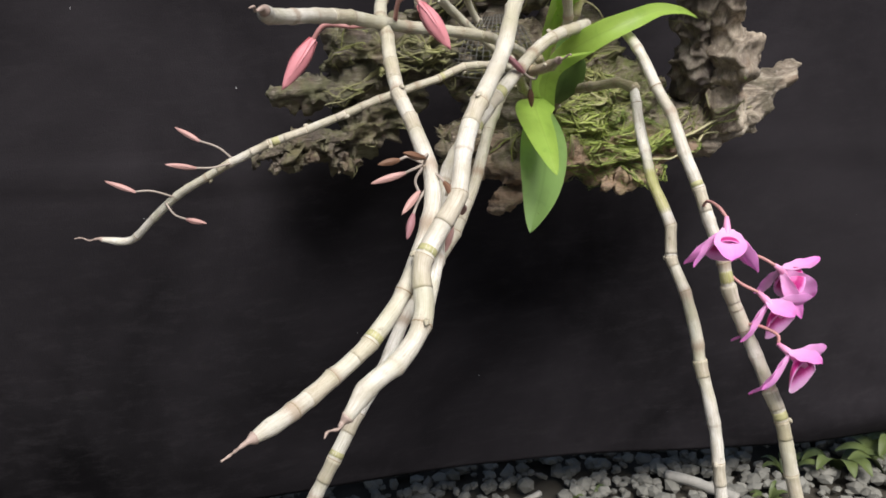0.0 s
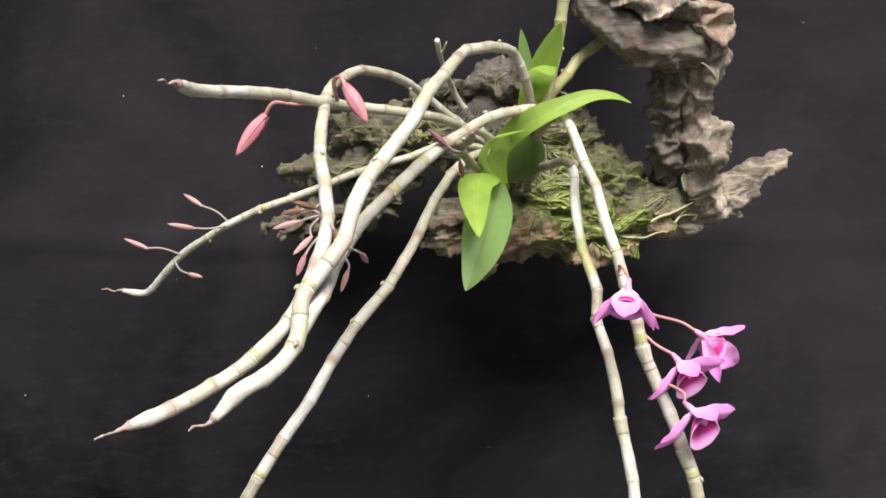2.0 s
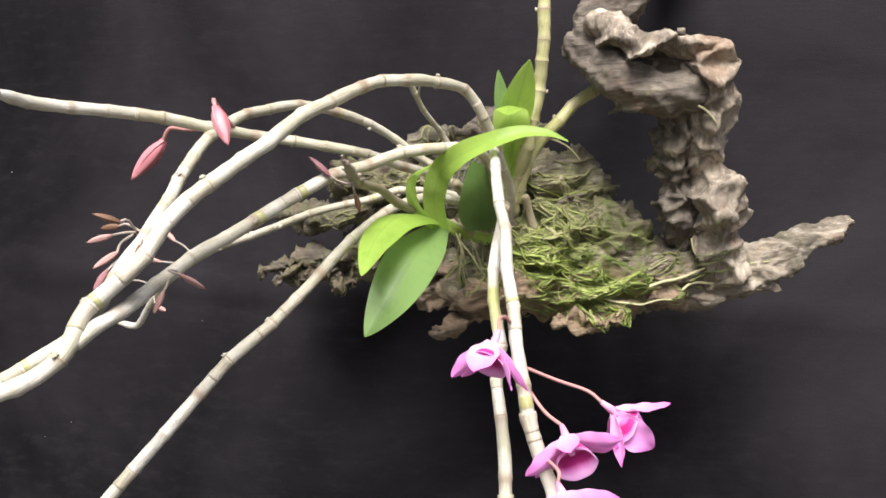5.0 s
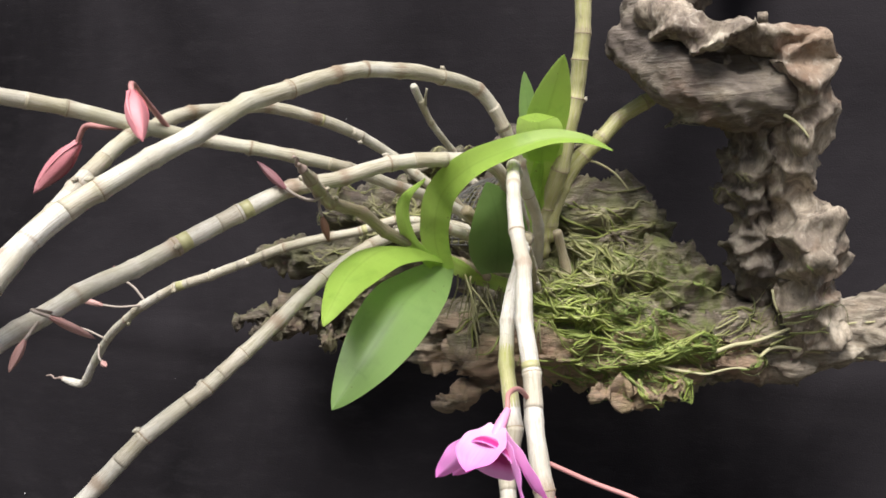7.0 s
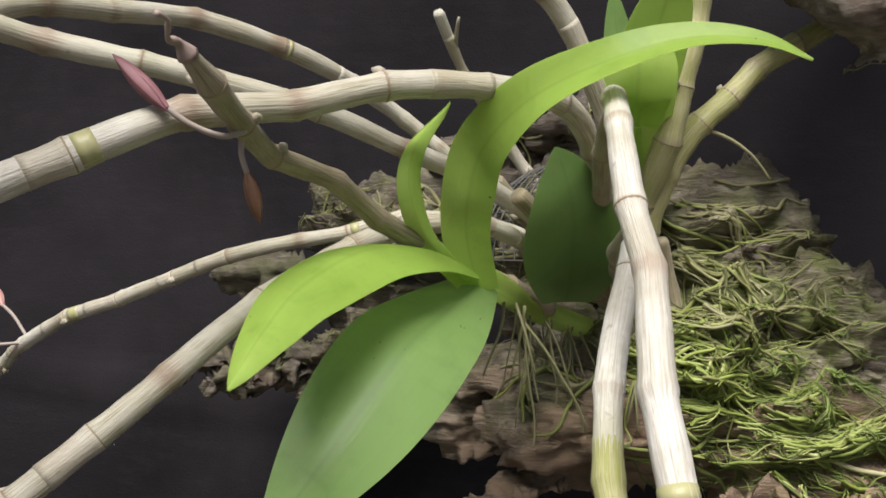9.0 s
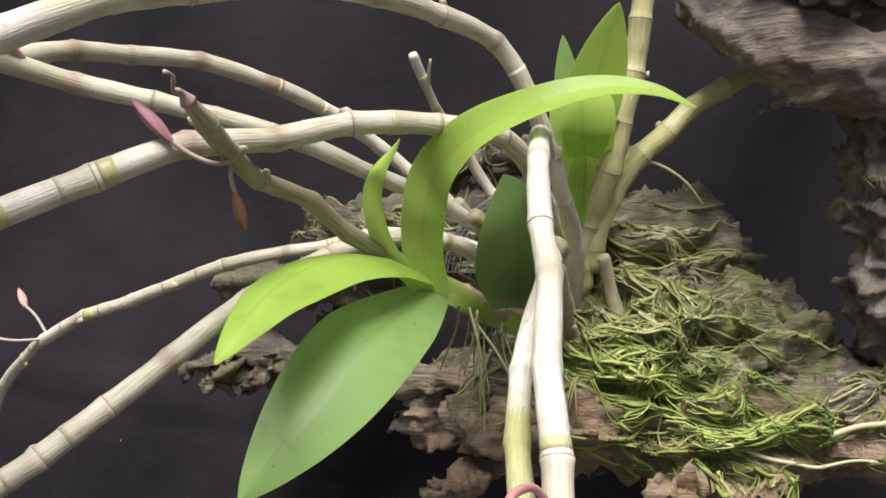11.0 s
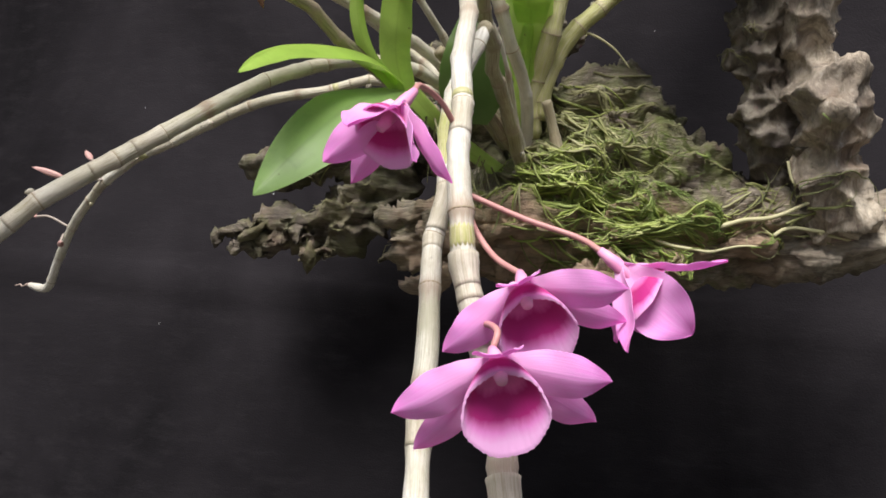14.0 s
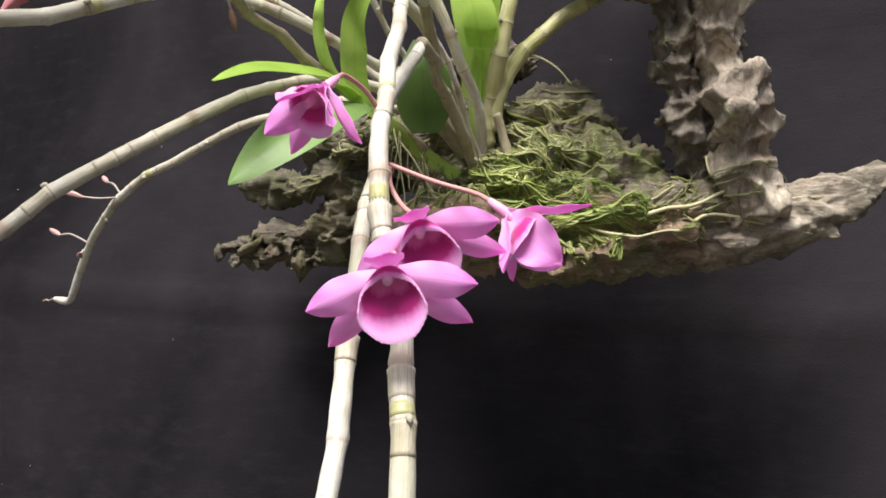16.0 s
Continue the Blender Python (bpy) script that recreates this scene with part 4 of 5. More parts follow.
# ---------------------------------------------------------------- flowers
def flower(at, face, up, size, spread, hood, back, pedicel, label, lean=0.6, droop=0.0, dorsal=0.66, wide=0.44):
    """A dendrobium flower: three sepals, two petals, a trumpet lip and a column, on a thin stalk."""
    f = Vector(face).normalized()
    u = (Vector(up) - f * Vector(up).dot(f)).normalized()
    r = u.cross(f) * -1
    base = Vector(at)

    def place(a, b, c):
        return base + (r * a + u * b + f * c) * size

    core = part("flower", sweep("flower", [place(0, 0, -0.30), place(0, 0, -0.1), place(0, 0, 0.12), place(0, -0.02, 0.42)], [0.045 * size, 0.075 * size, 0.085 * size, 0.055 * size], 12), COLUMN, orchid, label)
    for ang, width, length, mat, name, tilt in ((90, 0.64 if dorsal == 0.8 else 0.46, dorsal, SEPAL, "sepal", hood), (221, 0.34, 1.20, SEPAL, "sepal", back), (317, 0.34, 1.20, SEPAL, "sepal", back), (194, wide, 1.02, PETAL, "petal", spread), (345, wide, 1.02, PETAL, "petal", spread)):
        ca, sa = math.cos(radians(ang)), math.sin(radians(ang))
        fwd, out = math.cos(radians(tilt)), math.sin(radians(tilt))
        lift = 0.05 if name == "petal" else 0.0
        pts = []
        for k in range(6):
            s = k / 5 * length
            o = s * out + (0.03 if ang == 90 else 0.12) * math.sin(s * math.pi)
            d = s * fwd + lift + 0.10 * math.sin(s * math.pi) - 0.10 * max(0, s - 0.6)
            pts.append(place(ca * o + 0.04 * ca, sa * o + 0.04 * sa - droop * s * s, d))
        w = r * -sa + u * ca
        blade(name, pts, width * size, w * -1, mat, core, 0.25, 0.35, 0.55, ripple=0.03, thick=0.0005, sharp=1.0)
    # the lip: a rolled trumpet that flares at its mouth
    verts, faces, uvs = [], [], []
    n, m = 16, 110
    for layer in (0, 1):
        for i in range(n + 1):
            w = i / n
            rad = (0.06 + 0.34 * w ** 0.72 - 0.02 * w ** 6) * size
            for j in range(m + 1):
                a = 2 * math.pi * j / m
                fringe = 1 + (0.010 * math.sin(a * 31) + 0.016 * math.sin(a * 7 + 1) + 0.010 * math.sin(a * 43)) * w ** 5
                topcut = 1 - 0.32 * max(0, math.cos(a)) * w
                depth = (0.20 + 0.30 * w ** 1.5 * topcut - 0.05 * w ** 5) * size
                c = base + f * depth - u * (lean * w * 0.62 * size) + u * 0.02 * size
                d = (u * math.cos(a) + r * math.sin(a))
                verts.append(c + d * (rad * fringe * (1 - 0.08 * max(0, math.cos(a)) * w)) + d * layer * 0.0005)
                uvs.append((j / m, w))
    k = (n + 1) * (m + 1)
    for i in range(n):
        for j in range(m):
            a = i * (m + 1) + j
            faces.append((a, a + 1, a + m + 2, a + m + 1))
            faces.append((k + a, k + a + m + 1, k + a + m + 2, k + a + 1))
    for j in range(m):
        a = n * (m + 1) + j
        faces.append((a, a + 1, k + a + 1, k + a))
    part("lip", mesh_of("lip", verts, faces, uvs, crisp=50), LIP, core, "trumpet lip with dark magenta throat and pale rim")
    path, _ = spline([*pedicel, place(0, 0, -0.28)], 0.0015)
    part("pedicel", sweep("pedicel", path, [0.0010] * len(path), 10), PEDICEL, core, "thin pinkish flower stalk")
    return core


flower((0.170, 0.467, 0.844), (-0.12, -0.68, -0.72), (0.0, -0.72, 0.68), 0.028, 38, 16, 58, [(0.166, 0.506, 0.846), (0.166, 0.495, 0.853), (0.168, 0.480, 0.854)], "half-closed nodding pink flower", 0.25, dorsal=0.8)
flower((0.204, 0.486, 0.791), (0.50, -0.72, -0.48), (-0.10, -0.62, 0.89), 0.029, 72, 26, 84, [(0.174, 0.503, 0.821), (0.177, 0.501, 0.812), (0.188, 0.496, 0.801)], "pink flower with dark throat")
flower((0.222, 0.517, 0.799), (0.68, 0.38, -0.62), (0.60, 0.25, 0.76), 0.029, 15, 40, 56, [(0.172, 0.505, 0.823), (0.190, 0.512, 0.815), (0.207, 0.517, 0.809)], "half-closed pink flower on a long stalk", 0.15, dorsal=1.2, wide=0.66)
flower((0.210, 0.461, 0.769), (0.56, -0.74, -0.34), (0.03, -0.35, 0.94), 0.029, 78, 24, 88, [(0.190, 0.487, 0.776), (0.196, 0.479, 0.779), (0.205, 0.470, 0.777)], "fully opened pink flower with dark throat", 0.58)


# ---------------------------------------------------------------- buds
def bud(base, tip, r, material, stalk, stalk_mat, label):
    """A pointed bud of overlapping scales on a thin stalk."""
    a, b = Vector(base), Vector(tip)
    r = r * (0.74 if r < 0.0038 else 1.0)
    path = [a + (b - a) * (i / 12) for i in range(13)]
    rad = [r * (0.25 + 0.75 * math.sin(min(1, i / 12 / 0.42) * math.pi / 2)) * (1 if i < 5 else max(0.05, math.cos((i - 5) / 7 * math.pi / 2) ** 0.8)) for i in range(13)]
    body = part("bud", sweep("bud", path, rad, 12, 0.82), material, orchid, label)
    d = (b - a).normalized()
    s = d.orthogonal().normalized()
    for k in range(3):
        q = s * math.cos(k * 2.1) + d.cross(s) * math.sin(k * 2.1)
        pts = [path[i] + q * rad[i] * 0.97 for i in (0, 3, 6, 9, 11)]
        blade("bud_scale", pts, r * 2.0, q.cross(d), material, body, 0.55, 0.5, 0.45, thick=0.0002)
    path, _ = spline([*stalk, a + (b - a) * 0.05], 0.0015)
    part("pedicel", sweep("pedicel", path, [r * 0.22 + 0.0003] * len(path), 8), stalk_mat, body)
    return body


bud((-0.057, 0.473, 0.957), (-0.074, 0.460, 0.932), 0.0050, BUD, [(-0.019, 0.478, 0.963), (-0.035, 0.470, 0.963), (-0.050, 0.471, 0.964)], PEDICEL, "plump pink flower bud")
bud((0.002, 0.452, 0.975), (0.017, 0.444, 0.952), 0.0047, BUD, [(-0.014, 0.489, 0.963), (-0.010, 0.470, 0.975), (-0.002, 0.456, 0.979)], PEDICEL, "plump pink flower bud")
for stalk, b, t in (([(-0.141, 0.591, 0.866), (-0.150, 0.591, 0.874)], (-0.163, 0.594, 0.878), (-0.182, 0.602, 0.887)),
                    ([(-0.141, 0.589, 0.863), (-0.152, 0.581, 0.862)], (-0.162, 0.576, 0.863), (-0.180, 0.565, 0.869)),
                    ([(-0.190, 0.600, 0.837), (-0.202, 0.594, 0.843)], (-0.213, 0.592, 0.843), (-0.236, 0.596, 0.851)),
                    ([(-0.196, 0.601, 0.832), (-0.188, 0.594, 0.825)], (-0.178, 0.588, 0.823), (-0.160, 0.576, 0.823))):
    bud(b, t, 0.0026, BUD_DRY, stalk, PEDICEL_DRY, "small faded pink bud")
for stalk, b, t, r, m in (([(0.003, 0.384, 0.907), (0.000, 0.378, 0.907)], (-0.004, 0.374, 0.906), (-0.020, 0.372, 0.902), 0.0022, BUD_DRY),
                          ([(0.003, 0.382, 0.906), (0.000, 0.376, 0.902)], (0.002, 0.372, 0.898), (-0.006, 0.362, 0.890), 0.0022, BUD_DRY),
                          ([(0.004, 0.383, 0.908), (0.006, 0.375, 0.914)], (0.005, 0.372, 0.913), (-0.004, 0.362, 0.918), 0.0022, BUD_BROWN),
                          ([(0.012, 0.404, 0.884), (0.020, 0.388, 0.887)], (0.022, 0.394, 0.884), (0.020, 0.416, 0.873), 0.0022, BUD_DRY),
                          ([(0.005, 0.386, 0.904), (0.010, 0.380, 0.903)], (0.013, 0.376, 0.901), (0.020, 0.366, 0.893), 0.0024, BUD_BROWN),
                          ([(0.006, 0.380, 0.899), (0.001, 0.372, 0.893)], (-0.001, 0.367, 0.889), (-0.004, 0.360, 0.879), 0.0024, BUD_PURPLE),
                          ([(0.004, 0.388, 0.906), (-0.003, 0.384, 0.911)], (-0.007, 0.383, 0.910), (-0.017, 0.379, 0.909), 0.0022, BUD_BROWN),
                          ([(0.011, 0.398, 0.882), (0.016, 0.390, 0.878)], (0.016, 0.388, 0.876), (0.012, 0.384, 0.864), 0.0022, BUD_DRY)):
    bud(b, t, r, m, stalk, PEDICEL_DRY, "withering pink bud with brown bracts")
bud((0.057, 0.488, 0.933), (0.046, 0.482, 0.945), 0.0026, BUD_PURPLE, [(0.066, 0.503, 0.930), (0.064, 0.498, 0.928), (0.060, 0.492, 0.930)], PEDICEL_DRY, "withered purple-brown bud")
bud((0.062, 0.508, 0.921), (0.063, 0.512, 0.909), 0.0024, BUD_BROWN, [(0.062, 0.506, 0.930), (0.062, 0.506, 0.925)], PEDICEL_DRY, "dead brown bud")


# ---------------------------------------------------------------- roots, moss and netting
from mathutils.bvhtree import BVHTree

tv, tf = [], []
for ob in wood.children:
    k = len(tv)
    tv += [v.co.copy() for v in ob.data.vertices]
    tf += [[i + k for i in p.vertices] for p in ob.data.polygons]
SKIN = BVHTree.FromPolygons(tv, tf)


def creep(start, heading, length, r, rng, pull=(0, 0, 0), wander=0.5, step=0.0035, lift=1.0, shared=0.0):
    """A path that hugs the wood from start along heading."""
    p, d = Vector(start), Vector(heading).normalized()
    out, q = [], Vector((rng.uniform(0, 99), rng.uniform(0, 99), 0))
    for i in range(int(length / step)):
        hit, normal, _, dist = SKIN.find_nearest(p)
        if hit is None:
            break
        sag = r * lift * (1.0 + 0.8 * noise.noise(q + Vector((i * 0.3, 0, 5))))
        out.append(hit + normal * sag)
        d = d + noise.noise_vector(q + Vector((i * 0.22, 0, 0))) * wander + Vector(pull) * 0.12
        if shared:
            d = d + noise.noise_vector(hit * 34) * shared
        d = (d - normal * d.dot(normal))
        if d.length < 1e-4:
            break
        d.normalize()
        p = hit + d * step
    return out


def eased(path, times):
    """The path drawn taut, so that it bridges small hollows."""
    for _ in range(times):
        path = [path[0], *[(a + b * 2 + c) / 4 for a, b, c in zip(path, path[1:], path[2:])], path[-1]]
    return path


def root(path, r, material, parent=orchid):
    if len(path) < 4:
        return None
    path = eased(path, 2)
    fine, _ = spline(path, 0.0022)
    n = len(fine)
    radii = [r * (1 - 0.55 * (i / n) ** 2) * (1 + 0.12 * noise.noise(Vector((i * 0.35, r * 9999, 0)))) for i in range(n)]
    return part("aerial_root", sweep("aerial_root", fine, radii, 6), material, parent)


rng = random.Random(21)
# over the mossy face, fanning out from the base of the canes
for i in range(56):
    a = rng.uniform(0, 1)
    start = Vector((0.105, 0.690, 0.895)).lerp(Vector((0.118, 0.690, 0.838)), a) + Vector((rng.uniform(-0.03, 0.05), 0, rng.uniform(-0.012, 0.018)))
    head = (1.0, 0.2, rng.uniform(0.35, -0.45) - 0.35 * a)
    root(creep(start, head, rng.uniform(0.05, 0.13), 0.0011, rng, (0.5, 0, -0.42), 0.30), rng.choice((0.0003, 0.0004, 0.0005, 0.0006, 0.0010)), ROOT_GREEN if rng.random() < 0.35 + 0.5 * a else ROOT_DRY)
# along the upper rim
for i in range(26):
    start = (rng.uniform(0.085, 0.12), 0.72, rng.uniform(0.915, 0.945))
    root(creep(start, (1, 0.1, -0.15), rng.uniform(0.06, 0.12), 0.0013, rng, (0.5, 0, -0.5), 0.2), rng.uniform(0.0004, 0.0010), ROOT_DRY if i % 3 else ROOT_GREEN)
# long parallel ones on the broken ledge
for i in range(60):
    start = (rng.uniform(-0.02, 0.06), 0.70, rng.uniform(0.885, 0.945))
    root(creep(start, (-1, -0.1, rng.uniform(-0.25, 0.2)), rng.uniform(0.05, 0.12), 0.001, rng, (-0.5, 0, -0.1), 0.30), rng.uniform(0.0005, 0.0011), ROOT_DRY)
# on the back ridge
for i in range(16):
    start = (rng.uniform(0.02, 0.08), 0.72, rng.uniform(0.96, 0.975))
    root(creep(start, (rng.uniform(-1, 1), -0.3, -0.6), rng.uniform(0.03, 0.06), 0.001, rng, (0, 0, -0.6), 0.5), rng.uniform(0.0004, 0.0008), ROOT_DRY)
# below the young shoot
for i in range(22):
    start = (rng.uniform(0.055, 0.115), 0.66, rng.uniform(0.865, 0.885))
    root(creep(start, (rng.uniform(-0.6, 0.5), -0.4, -1), rng.uniform(0.03, 0.07), 0.0014, rng, (0, 0, -0.9), 0.5, lift=1.6), rng.uniform(0.0004, 0.0009), ROOT_DRY if i % 2 else ROOT_GREEN)
# pale roots on the spur and limb
for pts, r in (([(0.196, 0.715, 0.840), (0.212, 0.718, 0.842), (0.230, 0.730, 0.850), (0.246, 0.745, 0.858)], 0.0013), ([(0.222, 0.730, 0.838), (0.243, 0.750, 0.842), (0.262, 0.772, 0.852), (0.280, 0.785, 0.855)], 0.0011),
               ([(0.240, 0.750, 0.840), (0.258, 0.765, 0.837), (0.276, 0.780, 0.834)], 0.0009), ([(0.236, 0.700, 0.979), (0.243, 0.698, 0.972), (0.250, 0.700, 0.964)], 0.0009), ([(0.226, 0.730, 0.874), (0.227, 0.733, 0.867), (0.228, 0.736, 0.860)], 0.0008),
               ([(0.150, 0.700, 0.838), (0.172, 0.700, 0.832), (0.195, 0.710, 0.828), (0.215, 0.720, 0.830)], 0.0011)):
    way, _ = spline(pts, 0.005)
    laid = []
    for p in way:
        hit, normal, _, _ = SKIN.find_nearest(p)
        laid.append(hit + normal * r * 1.1)
    root(laid, r, ROOT_PALE)
# free roots in the air, and the twig on the pale stub
root([Vector(p) for p in ((0.024, 0.672, 0.989), (0.026, 0.668, 0.993), (0.029, 0.664, 0.997), (0.031, 0.662, 1.001))], 0.0011, HUSK)
for pts, r in (([(0.114, 0.708, 0.958), (0.126, 0.716, 0.957), (0.136, 0.726, 0.950), (0.140, 0.732, 0.938)], 0.0008), ([(0.108, 0.692, 0.958), (0.105, 0.688, 0.940), (0.098, 0.698, 0.915)], 0.0011), ([(0.078, 0.648, 0.880), (0.074, 0.640, 0.862), (0.070, 0.636, 0.842)], 0.0009),
               ([(0.086, 0.650, 0.880), (0.085, 0.640, 0.865), (0.083, 0.634, 0.850)], 0.0007), ([(-0.060, 0.715, 0.895), (-0.072, 0.700, 0.876), (-0.090, 0.695, 0.862)], 0.0009)):
    root([Vector(p) for p in pts], r, ROOT_PALE if r == 0.0008 else ROOT_DRY)


# fine roots hanging below the leafy shoot
rng = random.Random(77)
for i in range(22):
    f = rng.uniform(0.15, 0.95)
    p = Vector((0.073, 0.705, 0.874)).lerp(Vector((0.076, 0.612, 0.893)), f) + Vector((rng.uniform(-0.003, 0.003), 0, -0.003))
    way = [p]
    d = Vector((rng.uniform(-0.6, 0.7), rng.uniform(-0.5, 0.4), -1)).normalized()
    for j in range(rng.randint(5, 9)):
        d = (d + Vector((rng.uniform(-0.5, 0.5), rng.uniform(-0.4, 0.4), -0.25))).normalized()
        way.append(way[-1] + d * 0.0055)
    root(way, rng.uniform(0.0003, 0.0006), ROOT_DRY)


def strands(count, seed, where, heads, size):
    """Fine moss strands lying on the wood, as one mesh."""
    rng = random.Random(seed)
    verts, faces = [], []
    for _ in range(count):
        path = creep(where(rng), heads(rng), rng.uniform(0.010, 0.030), 0.0008, rng, (0.3, 0, -0.6), 0.5, 0.003, rng.uniform(0.8, 3.2))
        if len(path) < 3:
            continue
        tang, side = frames_along(path)
        k, r = len(verts), rng.uniform(0.6, 1.0) * size
        for i, (c, t, s) in enumerate(zip(path, tang, side)):
            w, q = t.cross(s), r * (1 - 0.7 * i / len(path))
            verts += [c + s * q, c - s * q * 0.5 + w * q * 0.87, c - s * q * 0.5 - w * q * 0.87]
        for i in range(len(path) - 1):
            for j in range(3):
                a, b = k + i * 3 + j, k + i * 3 + (j + 1) % 3
                faces.append((a, b, b + 3, a + 3))
    return mesh_of("moss", verts, faces)


tagged(part("moss", strands(500, 5, lambda g: (g.gauss(0.155, 0.030), 0.70, g.gauss(0.848, 0.022)), lambda g: (1, 0.1, g.uniform(-0.7, 0.2)), 0.00045), MOSS), "fine green moss strands on the driftwood bark", "moss", kind="stuff")
tagged(part("root_mat", strands(420, 6, lambda g: (g.uniform(-0.09, 0.19), 0.70, g.uniform(0.83, 0.95)), lambda g: (g.choice((-1, 1)), 0.1, g.uniform(-0.6, 0.4)), 0.0004), ROOT_DRY), "tangle of thin dry roots on the driftwood", "roots", kind="stuff")


def combed(clusters, seed, where, heads, each, spread, reach):
    """Tresses of thin roots that lie side by side over the shelves of bark, as one mesh."""
    rng = random.Random(seed)
    verts, faces = [], []
    for _ in range(clusters):
        root_at, head = Vector(where(rng)), heads(rng)
        run = rng.uniform(*reach)
        for _ in range(rng.randint(each // 2, each)):
            at = root_at + Vector((rng.gauss(0, spread), 0, rng.gauss(0, spread)))
            path = creep(at, head, run * rng.uniform(0.5, 1.1), 0.0009, rng, (0.30, 0, -0.16), 0.10, 0.0034, rng.uniform(0.5, 3.0), 0.24)
            if len(path) < 4:
                continue
            o = Vector((rng.uniform(0, 9), 0, 0)) * 0.12
            path = [p + noise.noise_vector(p * 75 + o) * 0.0024 + noise.noise_vector(p * 210) * 0.0008 for p in eased(path, 4)]
            tang, side = frames_along(path)
            k, r = len(verts), rng.choice((0.00024, 0.00028, 0.00034, 0.00045, 0.00080))
            for i, (c, t, s) in enumerate(zip(path, tang, side)):
                w, q = t.cross(s), r * (1 - 0.75 * (i / len(path)) ** 2)
                verts += [c + s * q, c + w * q, c - s * q, c - w * q]
            for i in range(len(path) - 1):
                for j in range(4):
                    a, b = k + i * 4 + j, k + i * 4 + (j + 1) % 4
                    faces.append((a, b, b + 4, a + 4))
    return mesh_of("combed_roots", verts, faces)


def sweep_of(low, high):
    """Headings between two slopes, in degrees from level, along the face of the mound."""
    def heading(g):
        a = radians(g.uniform(low, high))
        return (math.cos(a), 0.15, math.sin(a))
    return heading


tagged(part("green_root_mat", combed(38, 31, lambda g: (g.gauss(0.118, 0.016), 0.68, g.gauss(0.862, 0.012)), sweep_of(-62, -6), 9, 0.0030, (0.05, 0.11)), COMBED_GREEN), "bright green combed moss and roots on the bark shelves", "moss", kind="stuff")
tagged(part("green_tress", combed(30, 35, lambda g: (g.uniform(0.125, 0.20), 0.69, g.uniform(0.825, 0.855)), sweep_of(-35, -8), 13, 0.0026, (0.03, 0.07)), COMBED_GREEN), "light green tresses along the lower bark edge", "moss", kind="stuff")
tagged(part("olive_root_mat", combed(32, 32, lambda g: (g.gauss(0.112, 0.014), 0.69, g.uniform(0.872, 0.925)), sweep_of(-45, 12), 7, 0.0030, (0.05, 0.11)), COMBED_OLIVE), "olive and pale thin roots flowing over the bark", "roots", kind="stuff")
tagged(part("spur_root_mat", combed(16, 36, lambda g: (g.uniform(0.185, 0.245), 0.73, g.uniform(0.835, 0.862)), lambda g: (1, 0.35, g.uniform(-0.1, 0.25)), 5, 0.0035, (0.04, 0.08)), COMBED_OLIVE), "fine olive roots running along the wooden spur", "roots", kind="stuff")
tagged(part("ledge_root_mat", combed(34, 33, lambda g: (g.uniform(-0.07, 0.07), 0.69, g.uniform(0.885, 0.955)), lambda g: (-1, -0.1, g.uniform(-0.35, 0.15)), 9, 0.004, (0.02, 0.06)), COMBED_OLIVE), "thin olive roots lying along the broken ledge", "roots", kind="stuff")


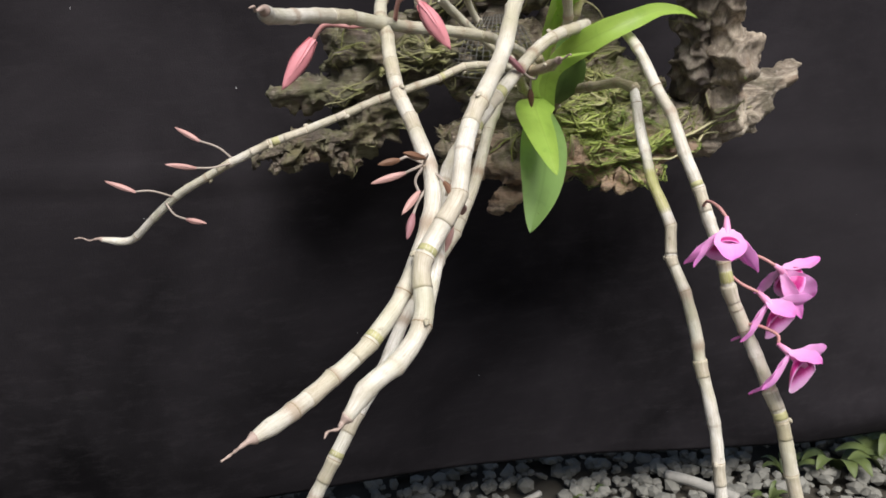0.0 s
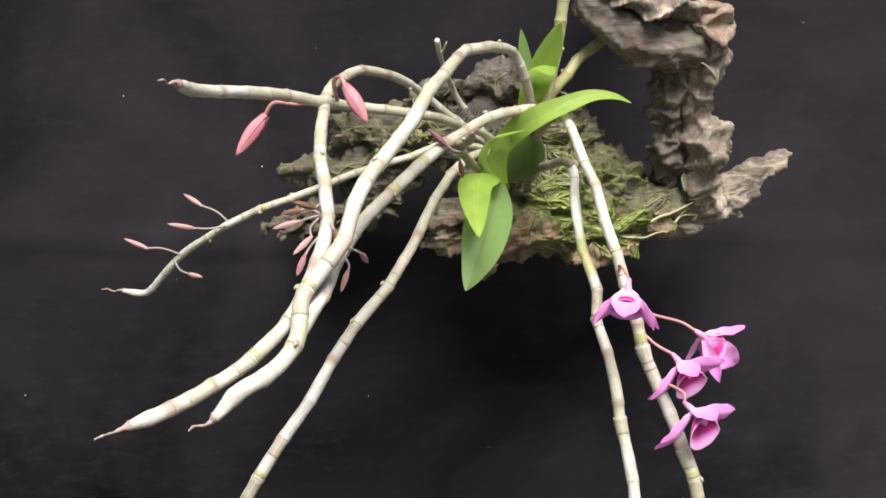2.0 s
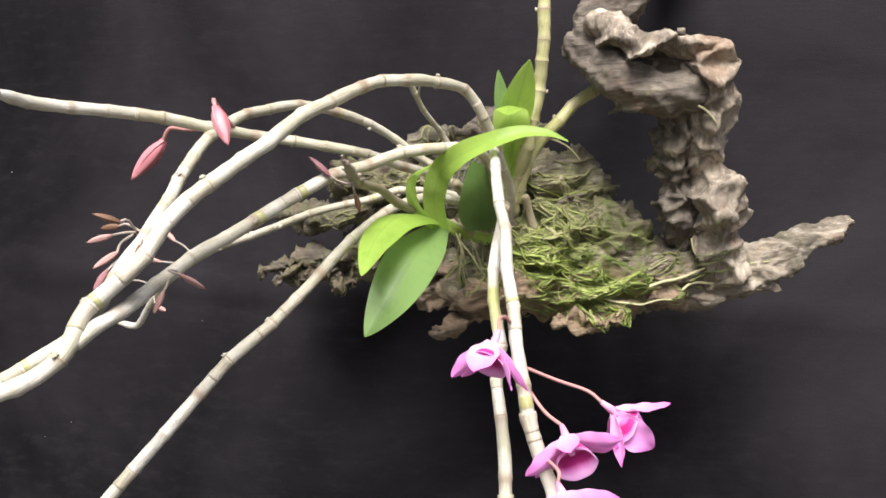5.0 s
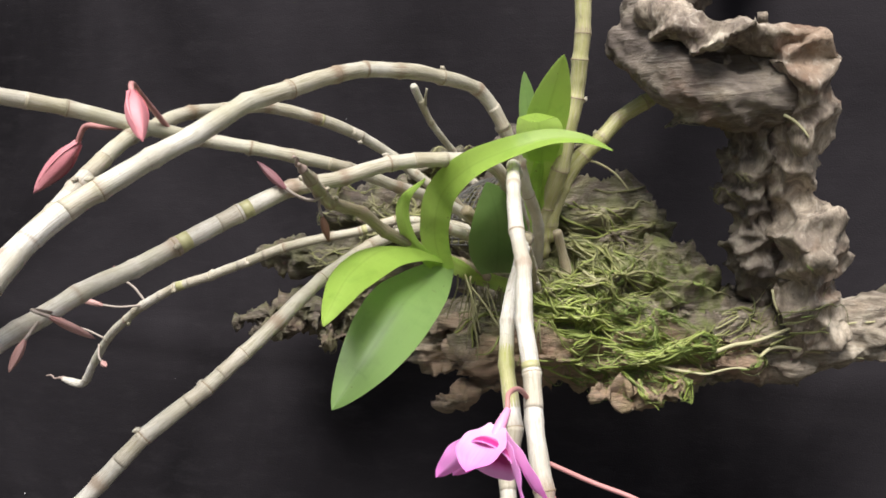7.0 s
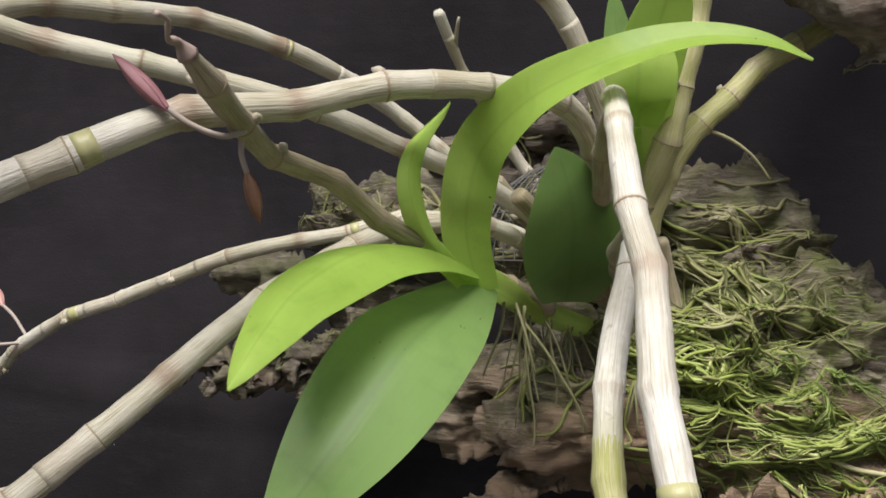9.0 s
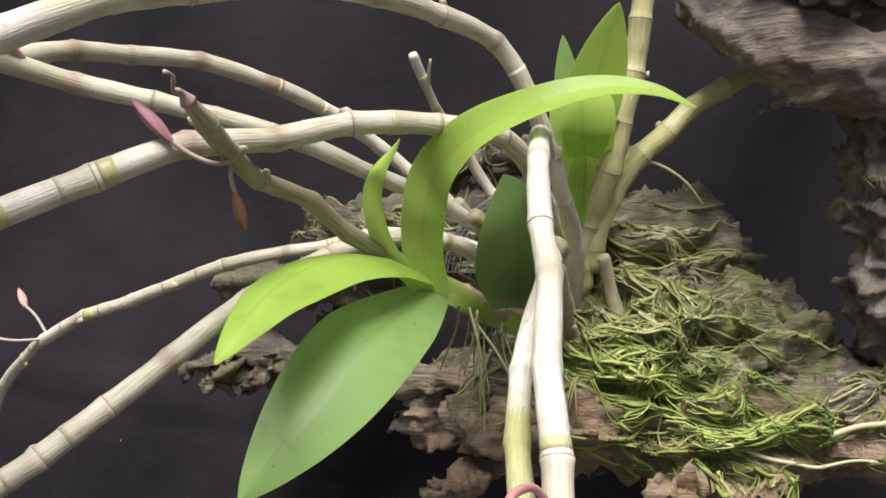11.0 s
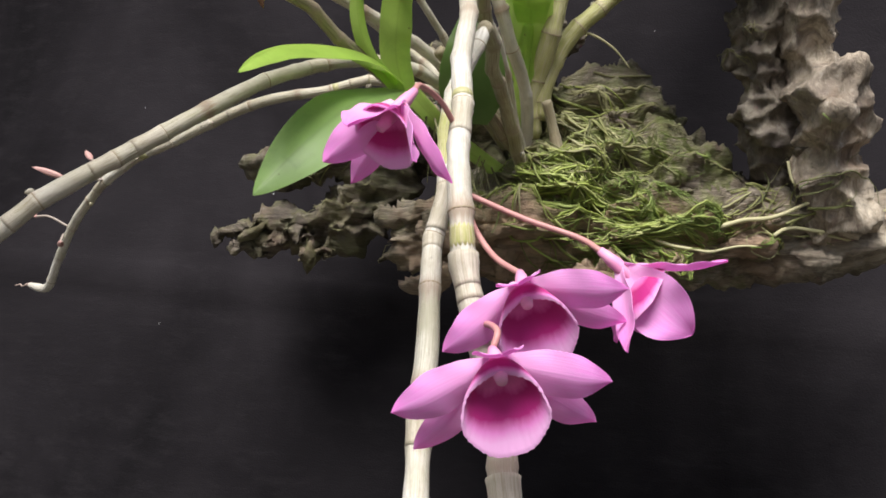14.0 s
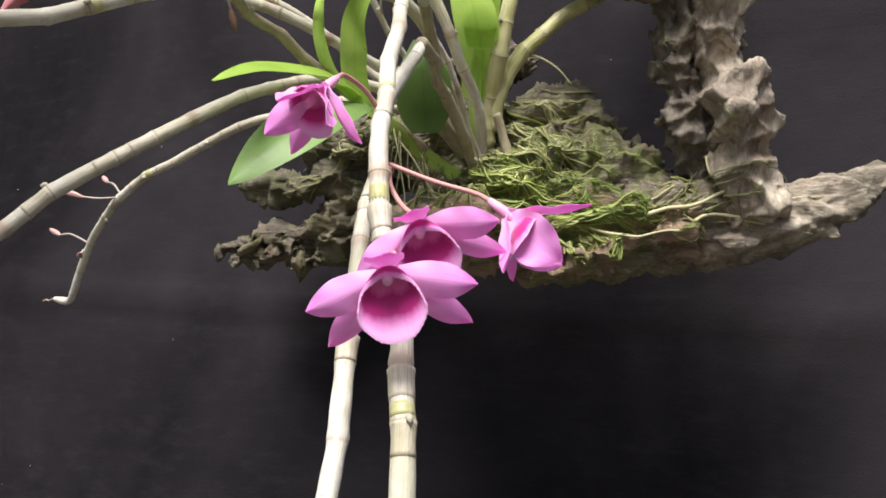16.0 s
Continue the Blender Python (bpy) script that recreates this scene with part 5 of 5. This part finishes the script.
def netting():
    """A draped patch of square plastic mesh over the root ball."""
    b = []
    n = 15
    c = Vector((0.052, 0.742, 0.900))
    grid = [[c + Vector((0.044 * math.sin(u) * math.cos(v), -0.062 * math.cos(u) * math.cos(v), 0.050 * math.sin(v))) for u in np.linspace(-1.15, 0.75, n)] for v in np.linspace(0.05, 1.25, n)]
    verts, faces = [], []
    for line in [*grid, *[list(q) for q in zip(*grid)]]:
        path, _ = spline(line, 0.004)
        tang, side = frames_along(path)
        k = len(verts)
        for p, t, s in zip(path, tang, side):
            w = t.cross(s)
            verts += [p + s * 0.00045, p + w * 0.00045, p - s * 0.00045, p - w * 0.00045]
        for i in range(len(path) - 1):
            for j in range(4):
                a, d = k + i * 4 + j, k + i * 4 + (j + 1) % 4
                faces.append((a, d, d + 4, a + 4))
    return mesh_of("netting", verts, faces)


tagged(part("plastic_netting", netting(), NET), "grey plastic mesh netting wrapped round the root ball", "netting")

# ---------------------------------------------------------------- weeds and sticks on the gravel
for pts, r in (([(0.270, 0.965, 0.350), (0.300, 0.945, 0.352), (0.345, 0.910, 0.350)], 0.007), ([(0.105, 0.93, 0.350), (0.070, 0.900, 0.351), (0.045, 0.870, 0.349)], 0.004)):
    path, _ = spline(pts, 0.006)
    tagged(part("stick", sweep("stick", path, [r * (1 + 0.12 * noise.noise(Vector((i * 0.7, r * 999, 0)))) for i in range(len(path))], 10), STICK), "bare grey stick lying on the gravel", "stick", "sticks on the gravel")


def weed(x, y, count, size, seed):
    rng = random.Random(seed)
    thing = tagged(new("weed"), "small green weed growing through the gravel", "weed", "weeds in the gravel")
    thing.location = (x, y, GROUND - 0.004)
    for _ in range(count):
        a, l = rng.uniform(0, 6.28), size * rng.uniform(0.7, 1.3)
        d = Vector((math.cos(a), math.sin(a), 0))
        pts = [d * 0.1 * l, d * 0.45 * l + Vector((0, 0, 0.5 * l)), d * 0.8 * l + Vector((0, 0, 0.65 * l)), d * 1.15 * l + Vector((0, 0, 0.5 * l))]
        blade("leaf", pts, l * 0.34, d.cross(Vector((0, 0, 1))), WEED, thing, 0.2, 0.3, 0.55)


for i, (x, y, c, z) in enumerate(((0.045, 0.905, 6, 0.022), (0.17, 0.93, 7, 0.022), (0.22, 0.885, 8, 0.026), (-0.12, 0.86, 6, 0.018), (0.43, 0.99, 7, 0.035), (0.50, 1.0, 9, 0.045), (0.56, 0.985, 8, 0.05), (0.60, 1.03, 9, 0.06), (0.47, 1.06, 8, 0.05), (0.39, 0.93, 6, 0.022))):
    weed(x, y, c, z, i)
